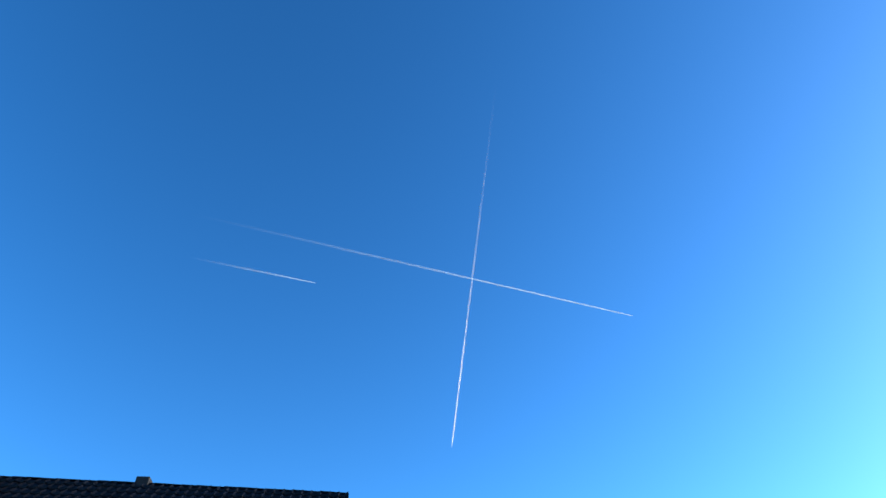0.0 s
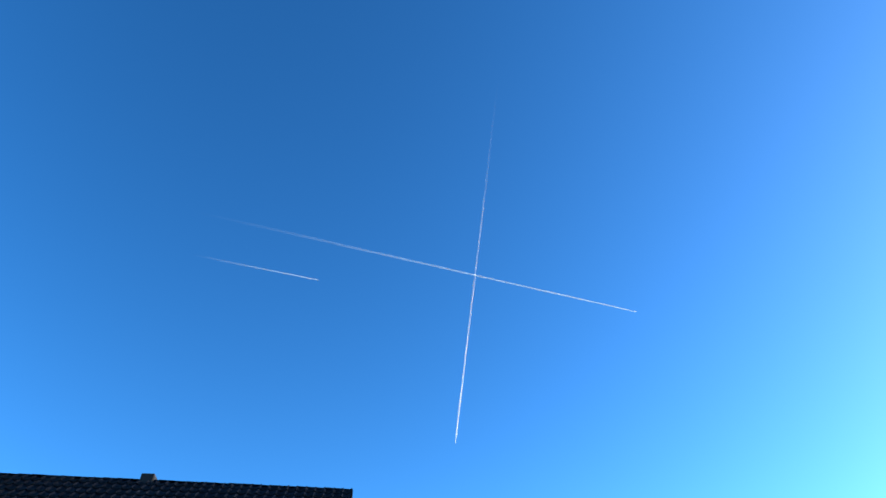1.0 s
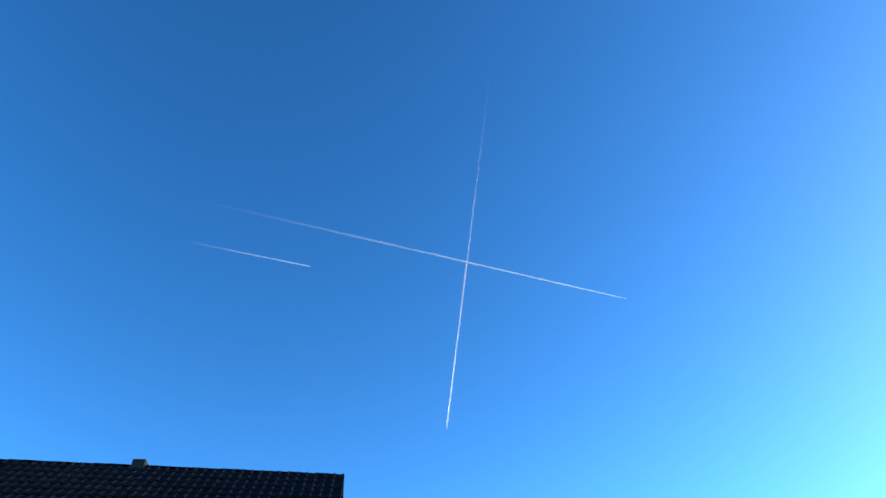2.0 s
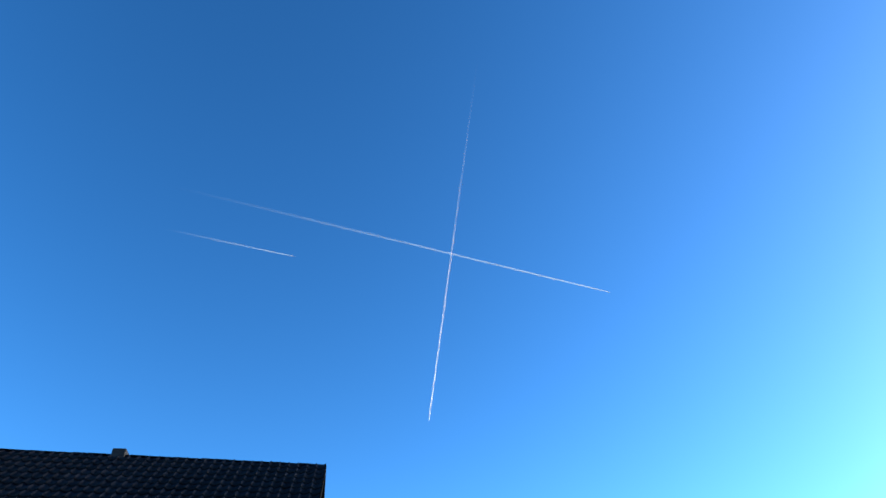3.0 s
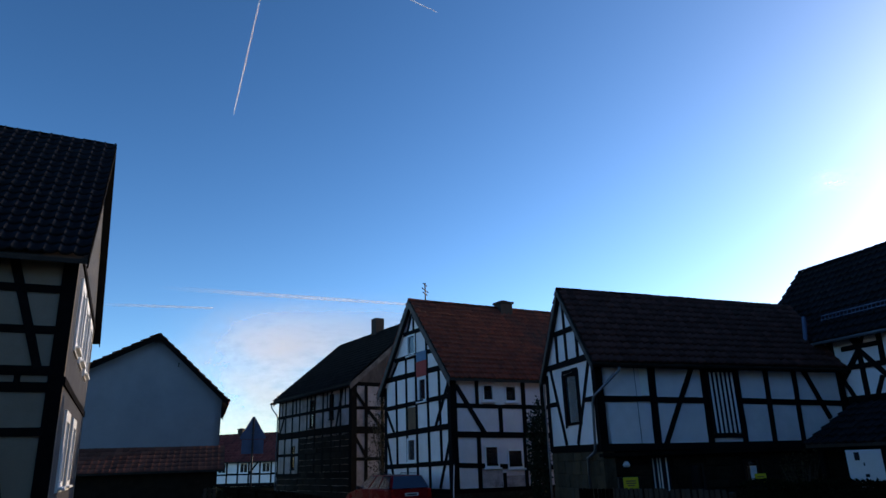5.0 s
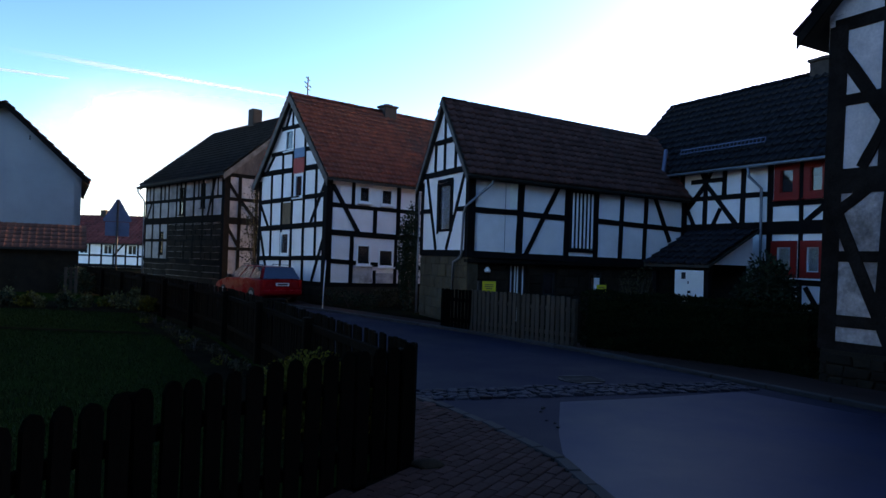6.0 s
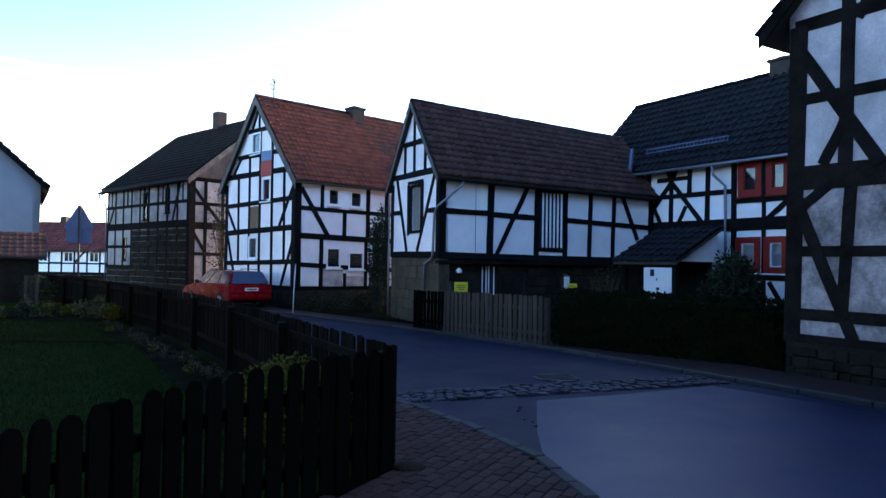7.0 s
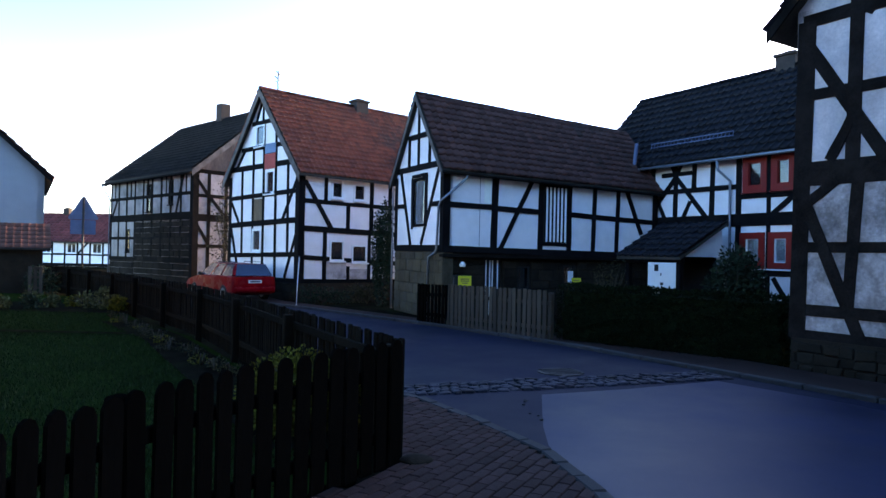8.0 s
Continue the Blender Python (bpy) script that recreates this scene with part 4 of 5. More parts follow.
for s in ("front", "right", "back"):
    grey.wall(s, GREY_RENDER)
roof(grey, BROWN_TILE, 0.27, 0.3, w=0.3, course=0.38)
part("gable_hook", sweep([(-0.05, 1.85, 6.0), (-0.2, 1.85, 6.0), (-0.2, 1.85, 5.85)], 0.03, 6), IRON, grey.ob)
part("band", box((-0.012, 0, 4.2), (0.02, 7.6, 4.22)), GREY_RENDER, grey.ob)


# ---- lean-to, porch and far buildings ----
def lean_to(name, m, width, deep, z_low, z_high, tile_mat, wall_mat, label, own=None, posts=False, over=0.25, relief=1.0):
    """A low annex: x along its eave, y towards the wall it leans on."""
    t = thing(name, m, label, "annex")
    if not posts:
        w = part("wall", wall_mesh([(0, -0.06), (width, -0.06), (width, z_low), (0, z_low)], [], 0.2, Matrix.Identity(4)), wall_mat, t)
        for x, yaw in ((0.0, 1), (width - 0.2, 1)):
            bm = bmesh.new()
            mm = pose(x + 0.2, 0.2, 0, 0, 0, 90)
            prism(bm, [(0, -0.06), (deep - 0.2, -0.06), (deep - 0.2, z_high), (0, z_low + (z_high - z_low) * 0.2 / deep)], mm, 0.2)
            bmesh.ops.recalc_face_normals(bm, faces=bm.faces)
            part("wall", bm, wall_mat, t)
    else:
        for x in (0.1, width - 0.1):
            part("post", box((x - 0.07, 0.05, -0.06), (x + 0.07, 0.19, z_low), 0.01), TIMBER, t)
        part("beam", box((0, 0.04, z_low - 0.16), (width, 0.2, z_low - 0.002), 0.01), TIMBER, t)
    k = (z_high - z_low) / deep
    c = [Vector((-over, -over, z_low - over * k)), Vector((width + over, -over, z_low - over * k)), Vector((width + over, deep, z_high)), Vector((-over, deep, z_high))]
    bm = bmesh.new()
    bot = [bm.verts.new(p) for p in c]
    top = [bm.verts.new(p + Vector((0, 0, 0.07))) for p in c]
    bm.faces.new(bot)
    bm.faces.new(top[::-1])
    for i in range(4):
        bm.faces.new((bot[i], top[i], top[(i + 1) % 4], bot[(i + 1) % 4]))
    bmesh.ops.recalc_face_normals(bm, faces=bm.faces)
    slab = part("roof", bm, SHEATHING, t)
    tile_roof(None, slab, [p + Vector((0, 0, 0.07)) for p in c], tile_mat, 0.24, 0.34, own, relief=relief)
    return t


# brown-roofed annex before the grey house
gm = along((-15.2, 25.0), (0.85, 0.53)) @ pose(-7.7, 0, 0)
lean_to("brown_roof_annex", gm, 8.0, 1.6, 1.68, 2.5, ANNEX_TILE, SHADE_TONED_STONE, "low annex with dark red-brown tiles and stone wall", relief=0.3)
# porch between barn and red-windowed house
pm = along((5.75, 17.15), (0.52, -0.855)) @ pose(-1.55, 0, 0)
porch = lean_to("porch", pm, 1.9, 1.75, 1.72, 2.62, DARK_TILE, PLASTER, "small porch with a dark sloping tiled roof", posts=True, over=0.12)
part("cheek", wall_mesh([(0.0, 1.75), (1.6, 1.75), (1.6, 2.55)], [], 0.08, pose(1.86, 0.1, 0, 0, 0, 90)), PLASTER, porch, "white plaster cheek")
part("back_panel", box((0.1, 1.5, -0.06), (1.8, 1.56, 1.9)), TIMBER, porch)

# distant red-roofed house behind the road bend
dist = House("distant_house", (-47, 66), (0.97, -0.1), 26, 8, 2.45, 5.1, "distant white half-timbered house with a red roof", base=-0.06)
dwin = [(3 + 2.6 * i, 4.0 + 2.6 * i, 1.2, 2.2) for i in range(9)]
dw = dist.wall("front", PLASTER, dwin)
timber(dist, "front", dw, [(1.3 * i + 0.2, -0.05, 1.3 * i + 0.2, 2.45, 0.18) for i in range(20)] + [(0, 2.36, 26, 2.36, 0.2), (0, 1.1, 26, 1.1, 0.2), (0, 0.1, 26, 0.1, 0.3), (6, 2.3, 7.2, 1.2, 0.18), (13, 2.3, 12, 1.2, 0.18), (19, 2.3, 20, 1.2, 0.18)], TIMBER)
for r in dwin:
    window(dist, "front", r, WHITE_PAINT, 0.09, 1, glass=OLD_GLASS)
for s in ("left", "right", "back"):
    dist.wall(s, PLASTER)
roof(dist, MAROON_TILE, 0.4, 0.3, w=0.45, course=0.5)
chimney(dist, 8.0, 4, 4.6, 5.7, 0.6, 0.6, BACKLIT_BRICK)


# added unseen houses that close the street behind the camera, tall and dark to cut sky light
for o, u, ln in (((12.5, -5.5), (-1.0, -0.05), 13.0), ((-2.5, -6.5), (-1.0, 0.1), 16.0)):
    h = House("sky_blocker_house", o, u, ln, 8.0, 7.2, 11.6, "added unseen dark house behind the camera that blocks sky light", base=-0.06)
    for s in ("front", "left", "right", "back"):
        h.wall(s, BLOCKER_DARK)
    roof(h, DARK_TILE, 0.4, 0.3, w=0.5, course=0.6)


# added building, hidden behind the barn, that keeps the sun off the street gap
yard = House("sun_blocker", (6.12, 32.6), (-0.738, -0.675), 6.2, 3.8, 4.9, 6.2, "added plain building hidden behind the barn that blocks the sun", base=-0.06)
for s in ("front", "left", "right", "back"):
    yard.wall(s, BLOCKER_DARK)
roof(yard, DARK_TILE, 0.25, 0.2, w=0.4, course=0.5)


# ---- fences ----
def picket(w, h, t, style):
    bm = bmesh.new()
    if style == "round":
        out = [(0, 0), (w, 0), (w, h - w * 0.45), (w * 0.82, h - w * 0.12), (w * 0.5, h), (w * 0.18, h - w * 0.12), (0, h - w * 0.45)]
    else:
        out = [(0, 0), (w, 0), (w, h - 0.012), (w * 0.85, h), (w * 0.15, h), (0, h - 0.012)]
    prism(bm, [(s - w / 2, z) for s, z in out], Matrix.Identity(4), t)
    bmesh.ops.recalc_face_normals(bm, faces=bm.faces)
    return bm


def fence(name, line, gap, w, h, mat, label, side=1, post_step=2.2, style="round", rails=(0.25, 0.75), group=""):
    """Pickets on one side of two rails, with posts; side 1 puts the pickets to the left of the line."""
    f = thing(name, Matrix.Identity(4), label, "fence", group)
    first = None
    for i, (x, y, a) in enumerate(resample(line, gap)):
        if first is None:
            first = part("picket", picket(w, h, 0.02, style), mat, f)
            o = first
        else:
            o = new("picket", first.data)
            o.parent = f
        yaw = math.degrees(a)
        o.matrix_basis = pose(x, y, random.uniform(0.0, 0.02), random.uniform(-0.8, 0.8), random.uniform(-0.7, 0.7), yaw) @ pose(0, 0.022 * side - 0.01, 0)
    for (x0, y0), (x1, y1) in zip(line, line[1:]):
        ln, a = math.hypot(x1 - x0, y1 - y0), math.degrees(math.atan2(y1 - y0, x1 - x0))
        for z in rails:
            part("rail", box((0, -0.022 * side - 0.018, z * h - 0.04), (ln, -0.022 * side + 0.018, z * h + 0.04), 0.006, pose(x0, y0, 0, 0, 0, a)), mat, f)
    for x, y, a in resample(line, post_step):
        part("post", box((-0.05, -0.09 * side - 0.05, -0.06), (0.05, -0.09 * side + 0.05, h - 0.03), 0.012, pose(x, y, 0, 0, 0, math.degrees(a))), mat, f)
    return f


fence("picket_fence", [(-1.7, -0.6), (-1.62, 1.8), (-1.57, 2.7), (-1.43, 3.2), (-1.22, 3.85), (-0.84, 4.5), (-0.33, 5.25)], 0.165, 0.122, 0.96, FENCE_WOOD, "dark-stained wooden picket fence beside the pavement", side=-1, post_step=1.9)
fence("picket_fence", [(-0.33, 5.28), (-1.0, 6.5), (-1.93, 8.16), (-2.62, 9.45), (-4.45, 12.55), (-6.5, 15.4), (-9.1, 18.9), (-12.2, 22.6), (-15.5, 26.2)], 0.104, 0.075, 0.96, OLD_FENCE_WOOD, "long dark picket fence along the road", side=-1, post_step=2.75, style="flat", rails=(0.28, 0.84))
fence("garden_fence", [(-0.55, 16.35), (0.12, 15.55)], 0.13, 0.09, 0.95, FENCE_WOOD, "short dark picket gate before the barn", side=-1, post_step=0.98, style="flat")
fence("garden_fence", [(0.16, 15.5), (2.15, 13.3)], 0.135, 0.095, 0.98, PICKET_GREY, "pale weathered picket fence before the barn", side=-1, post_step=1.45, style="flat")


# ---- plants ----
def leaf_box(name, m, size, n, leaf, mat, label, category):
    """A clipped hedge: a dark twiggy core and a coat of leaves with an uneven face."""
    t = thing(name, m, label, category)
    bm = bmesh.new()
    add_box(bm, (0.08, 0.08, -0.06), (size[0] - 0.08, size[1] - 0.08, size[2] - 0.1))
    bmesh.ops.subdivide_edges(bm, edges=bm.edges[:], cuts=6, use_grid_fill=True)
    for v in bm.verts:
        v.co += Vector([random.uniform(-0.04, 0.04) for _ in range(3)])
    bmesh.ops.recalc_face_normals(bm, faces=bm.faces)
    part("core", bm, mat, t)
    pts, nrm = [], []
    X, Y, Z = size
    for _ in range(n):
        r = random.random() * (X * Z * 1.6 + X * Y + Y * Z)
        if r < X * Z * 1.6:
            x, z = random.random() * X, random.random() * Z
            d = 0.07 * noise.noise((x * 1.5, z * 1.5, 1.0))
            front = random.random() < 0.75
            pts.append((x, (d if front else Y + d) + random.uniform(-0.03, 0.06), z))
            nrm.append((0, -1 if front else 1, 0.3))
        elif r < X * Z * 1.6 + X * Y:
            x, y = random.random() * X, random.random() * Y
            pts.append((x, y, Z - 0.03 + 0.08 * noise.noise((x * 1.2, y * 1.2, 3.0)) + random.uniform(-0.05, 0.04)))
            nrm.append((0, 0, 1))
        else:
            y, z = random.random() * Y, random.random() * Z
            e = random.random() < 0.5
            pts.append((0.0 if e else X, y, z))
            nrm.append((-1 if e else 1, 0, 0.3))
    scatter("leaves", pts, nrm, leaf, mat, t)
    return t


def bush(name, at, size, n, leaf, mat, label, lumps=7, category="bush", twigs=9, seed=0, group=""):
    """A shrub: stems from the ground and leaves on several uneven lumps."""
    t = thing(name, pose(*at), label, category, group)
    rnd = random.Random(seed)
    bm = bmesh.new()
    for i in range(twigs):
        a = rnd.uniform(0, 6.28)
        d = Vector((math.cos(a) * size[0] * rnd.uniform(0.2, 0.8), math.sin(a) * size[1] * rnd.uniform(0.2, 0.8), size[2] * rnd.uniform(0.6, 0.95)))
        b = sweep([(0, 0, -0.06), d * 0.5 + Vector((0, 0, 0.1)), d], [0.018, 0.012, 0.004], 5)
        me = bpy.data.meshes.new("tmp")
        b.to_mesh(me)
        b.free()
        bm.from_mesh(me)
        bpy.data.meshes.remove(me)
    part("stem", bm, TWIG, t, kind="stuff")
    cs = [(rnd.uniform(-0.55, 0.55) * size[0], rnd.uniform(-0.55, 0.55) * size[1], rnd.uniform(0.3, 0.75) * size[2], rnd.uniform(0.3, 0.5)) for _ in range(lumps)]
    pts, nrm = [], []
    for _ in range(n):
        c = rnd.choice(cs)
        d = Vector((rnd.gauss(0, 1), rnd.gauss(0, 1), rnd.gauss(0, 1))).normalized()
        k = c[3] * rnd.uniform(0.55, 1.05)
        p = Vector((c[0] + d.x * size[0] * k, c[1] + d.y * size[1] * k, max(0.02, c[2] + d.z * size[2] * k)))
        pts.append(p)
        nrm.append(d)
    scatter("leaves", pts, nrm, leaf, mat, t)
    return t


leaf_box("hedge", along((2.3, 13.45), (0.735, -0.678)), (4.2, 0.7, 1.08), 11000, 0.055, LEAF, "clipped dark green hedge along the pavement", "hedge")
bush("conifer_bush", (6.9, 15.9, 0), (0.8, 0.7, 1.75), 7000, 0.09, LEAF_DARK, "dense dark evergreen bush beside the porch", 9, seed=3)
bush("bare_bush", (4.05, 16.3, 0), (0.55, 0.5, 1.5), 2600, 0.05, LEAF_DRY, "rounded brownish bush with few leaves", 7, twigs=26, seed=4)
bush("garden_bush", (-1.12, 6.15, 0), (0.74, 0.5, 0.66), 30000, 0.036, LEAF_YELLOW, "low yellow-green shrub behind the fence", 14, seed=5)
bush("ivy", (-1.95, 22.3, 0), (0.45, 0.5, 3.1), 5000, 0.09, LEAF_DARK, "dark ivy climbing between the two houses", 10, category="climber", seed=6)
bush("climbing_shrub", (-9.6, 30.0, 0), (0.9, 0.7, 4.6), 1500, 0.10, LEAF_DRY, "tall thin shrub with yellowish leaves", 8, twigs=22, seed=7)
bush("wall_plants", (-4.0, 22.6, 0), (1.1, 0.35, 0.5), 1300, 0.07, LEAF_DARK, "low dark plants along the stone plinth", 8, seed=8)
bush("wall_plants", (-2.6, 23.4, 0), (0.9, 0.35, 0.6), 1200, 0.07, LEAF_DRY, "low withered plants along the stone plinth", 8, seed=9)
bush("dark_shrub", (-17.6, 24.5, 0), (1.6, 0.7, 1.0), 2600, 0.09, LEAF_DARK, "dark shrub before the stone annex", 9, seed=11)
bush("dark_shrub", (-14.3, 24.4, 0), (1.0, 0.6, 0.9), 1800, 0.09, LEAF_DARK, "dark shrub at the garden fence", 9, seed=12)
rnd = random.Random(21)
for i in range(26):
    k = i / 25
    bush("bed_plant", (-16.5 + 8.3 * k + rnd.uniform(-0.2, 0.2), 18.6 + rnd.uniform(-0.6, 0.9) - 0.5 * k, 0), (0.32, 0.3, rnd.uniform(0.25, 0.5)), 320, 0.085, rnd.choice((LEAF_PALE, LEAF_PALE, LEAF_DARK, LEAF_YELLOW)), "low leafy plant in the garden bed", 4, "plant", 3, seed=30 + i, group="plants in the garden bed")
for i in range(22):
    k = i / 21
    bush("border_plant", (-0.95 - 6.6 * k + rnd.uniform(-0.1, 0.1) - 0.25, 6.6 + 9.4 * k + rnd.uniform(-0.15, 0.15), 0), (0.22, 0.22, rnd.uniform(0.08, 0.2)), 140, 0.035, rnd.choice((LEAF_DRY, LEAF_YELLOW, LEAF_DRY)), "withered low plant along the fence", 3, "plant", 2, seed=70 + i, group="plants along the fence")
sheet("garden_bed", [(-18, 17.6), (-8.2, 17.2), (-7.6, 18.0), (-9.6, 20.2), (-20, 20.6)], 0.006, EARTH, "dark soil of the garden bed", "soil")
sheet("border_bed", [(-0.75, 5.6), (-2.3, 8.5), (-4.9, 12.8), (-7.0, 15.7), (-7.7, 15.2), (-5.5, 12.4), (-3.0, 8.2), (-1.5, 5.6)], 0.006, EARTH, "brown soil strip along the fence", "soil")
sheet("garden_path", [(-18, 13.1), (-5.4, 12.95), (-5.7, 13.2), (-18, 13.4)], 0.008, EARTH, "narrow dark path across the lawn", "path")
LAWN = [(-1.85, 1.0), (-1.8, 2.5), (-1.65, 3.4), (-0.95, 5.2), (-1.6, 6.2), (-3.1, 8.4), (-5.6, 12.6), (-7.8, 15.4), (-8.4, 17.2), (-18, 17.6), (-18, 1.0)]
verts, faces = [], []


def within(x, y, poly):
    hit = False
    for (x0, y0), (x1, y1) in zip(poly, poly[1:] + poly[:1]):
        if (y0 > y) != (y1 > y) and x < x0 + (y - y0) / (y1 - y0) * (x1 - x0):
            hit = not hit
    return hit


while len(faces) < 60000:
    y = 2.0 + 15.5 * random.random()
    x = -0.9 - (3.0 + 0.75 * y) * random.random()
    if 12.9 < y < 13.45 or not within(x, y, LAWN):
        continue
    h, a = random.uniform(0.02, 0.05), random.uniform(0, 6.28)
    dx, dy = math.cos(a) * 0.008, math.sin(a) * 0.008
    k = len(verts)
    verts += [(x - dx, y - dy, -0.015), (x + dx, y + dy, -0.015), (x + random.uniform(-0.03, 0.03), y + random.uniform(-0.03, 0.03), h)]
    faces.append((k, k + 1, k + 2))
gme = bpy.data.meshes.new("grass")
gme.from_pydata(verts, [], faces)
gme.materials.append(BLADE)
tagged(new("grass", gme), "short green grass blades of the lawn", "grass", kind="stuff")


# ---- the parked car ----
def car(m):
    t = thing("car", m, "red estate car parked beside the house", "car")
    W = 1.68
    # side outline, from the rear bumper (x = 0) to the nose (x = 4.2)
    body = [(0.02, 0.32), (0.0, 0.62), (0.06, 0.92), (1.0, 0.95), (2.7, 0.93), (3.1, 0.90), (3.95, 0.74), (4.18, 0.58), (4.2, 0.32), (3.72, 0.22), (0.4, 0.22)]
    bm = bmesh.new()
    rings = []
    for y, k in ((-W / 2, 0.93), (-W / 2 + 0.06, 1.0), (W / 2 - 0.06, 1.0), (W / 2, 0.93)):
        rings.append([bm.verts.new((2.1 + (x - 2.1) * (0.985 if k < 1 else 1), y, 0.55 + (z - 0.55) * k)) for x, z in body])
    n = len(body)
    for r0, r1 in zip(rings, rings[1:]):
        for i in range(n):
            bm.faces.new((r0[i], r0[(i + 1) % n], r1[(i + 1) % n], r1[i]))
    bm.faces.new(rings[0][::-1])
    bm.faces.new(rings[-1])
    bmesh.ops.recalc_face_normals(bm, faces=bm.faces)
    bmesh.ops.bevel(bm, geom=bm.edges[:], offset=0.02, segments=2, affect="EDGES")
    body_ob = part("body", bm, CAR_PAINT, t, "glossy red bodywork")
    # cabin
    bm = bmesh.new()
    base = [(0.05, -0.79, 0.92), (3.12, -0.79, 0.90), (3.12, 0.79, 0.90), (0.05, 0.79, 0.92)]
    top = [(0.34, -0.60, 1.38), (2.25, -0.60, 1.40), (2.25, 0.60, 1.40), (0.34, 0.60, 1.38)]
    a, b = [bm.verts.new(p) for p in base], [bm.verts.new(p) for p in top]
    bm.faces.new(a[::-1])
    bm.faces.new(b)
    for i in range(4):
        bm.faces.new((a[i], a[(i + 1) % 4], b[(i + 1) % 4], b[i]))
    bmesh.ops.recalc_face_normals(bm, faces=bm.faces)
    bmesh.ops.bevel(bm, geom=bm.edges[:], offset=0.07, segments=3, affect="EDGES")
    part("cabin", bm, CAR_PAINT, t)

    def glass(name, c, shrink=0.86):
        c = [Vector(p) for p in c]
        mid = sum(c, Vector()) / 4
        nrm = (c[1] - c[0]).cross(c[3] - c[0]).normalized()
        bm = bmesh.new()
        f = bm.faces.new([bm.verts.new(mid + (p - mid) * shrink + nrm * 0.012) for p in c])
        bmesh.ops.solidify(bm, geom=[f], thickness=-0.01)
        part(name, bm, CAR_GLASS, t, "dark car glass")
    glass("rear_window", [base[3], base[0], top[0], top[3]], 0.92)
    glass("windscreen", [base[1], base[2], top[2], top[1]], 0.88)
    for sgn in (0, 1):
        e0, e1 = (base[0], top[0]) if sgn == 0 else (base[3], top[3])
        f0, f1 = (base[1], top[1]) if sgn == 0 else (base[2], top[2])
        for k0, k1 in ((0.03, 0.335), (0.345, 0.64), (0.65, 0.97)):
            q = [Vector(e0).lerp(Vector(f0), k0), Vector(e0).lerp(Vector(f0), k1), Vector(e1).lerp(Vector(f1), k1), Vector(e1).lerp(Vector(f1), k0)]
            glass("side_window", q if sgn == 0 else q[::-1], 0.93)
    for x in (0.78, 3.38):
        for y in (-W / 2 + 0.08, W / 2 - 0.08):
            mm = pose(x, y, 0.3, 90)
            bm = bmesh.new()
            bmesh.ops.create_cone(bm, cap_ends=True, segments=28, radius1=0.3, radius2=0.3, depth=0.19, matrix=mm)
            bmesh.ops.bevel(bm, geom=[e for e in bm.edges if e.calc_length() < 0.1], offset=0.02, segments=1, affect="EDGES")
            wheel = part("wheel", bm, BLACK, t, "black tyre")
            bm = bmesh.new()
            bmesh.ops.create_cone(bm, cap_ends=True, segments=24, radius1=0.19, radius2=0.17, depth=0.2, matrix=mm)
            part("rim", bm, RIM, wheel)
    part("bumper", box((-0.07, -0.8, 0.34), (0.06, 0.8, 0.54), 0.05), CAR_PAINT, t)
    part("bumper", box((4.12, -0.8, 0.3), (4.24, 0.8, 0.5), 0.03), BLACK, t)
    plate = part("number_plate", box((-0.03, -0.26, 0.68), (0.0, 0.26, 0.79), 0.004), WHITE_PAINT, t, "white number plate")
    part("bar", box((-0.036, -0.2, 0.71), (-0.029, 0.2, 0.76)), BLACK, plate)
    for y in (-0.78, 0.66):
        part("tail_lamp", box((-0.012, y, 0.62), (0.05, y + 0.13, 0.9), 0.015), LAMP_RED, t, "red tail lamp")
    for y in (-0.72, 0.46):
        part("headlamp", box((4.0, y, 0.56), (4.2, y + 0.26, 0.7), 0.02), WHITE_PAINT, t)
    for y in (-0.58, 0.55):
        part("roof_rail", sweep([(0.5, y, 1.4), (0.55, y, 1.445), (2.0, y, 1.455), (2.1, y, 1.41)], 0.015, 6), BLACK, t)
    for y in (-0.86, 0.86):
        part("mirror", box((2.72, y - 0.07, 0.9), (2.86, y + 0.07, 1.03), 0.03), BLACK, t)


CAR_GLASS = material("car_glass", (0.045, 0.09, 0.15), 0.05, 0.4, vary=0.05, bump=0, spec=1.0)
car(along((-6.2, 22.3), (-0.68, 0.73)) @ Matrix.Diagonal((0.9, 0.92, 0.9, 1)))


# ---- signs, posts and clutter ----
def board(name, m, w, h, mat, label, category, bars=(), bar_mat=None, post=None):
    t = thing(name, m, label, category)
    part("plate", box((-w / 2, -0.012, -h / 2), (w / 2, 0.012, h / 2), 0.004), mat, t)
    for x, z, bw, bh in bars:
        part("bar", box((x - bw / 2, -0.018, z - bh / 2), (x + bw / 2, -0.010, z + bh / 2)), bar_mat or BLACK, t)
    if post:
        part("post", box((-0.02, 0.012, -post), (0.02, 0.045, h / 2), 0.004), BLACK, t)
    return t


board("white_board", along((4.95, 15.2), (0.80, -0.25)) @ pose(0, 0, 1.30), 0.6, 0.58, WHITE_PAINT, "white board with dark lettering on a post", "sign",
      ((-0.12, 0.17, 0.09, 0.15), (-0.02, 0.02, 0.025, 0.06), (0.0, -0.19, 0.07, 0.06)), IRON, post=1.36)
board("yellow_notice", along((0.56, 16.85), (0.91, 0.2)) @ pose(0, 0, 1.02), 0.34, 0.26, YELLOW, "small yellow notice on a black box", "sign", ((0, 0.05, 0.22, 0.025), (0, 0, 0.22, 0.025), (0, -0.05, 0.16, 0.025)), BROWN_BOARD, post=1.08)
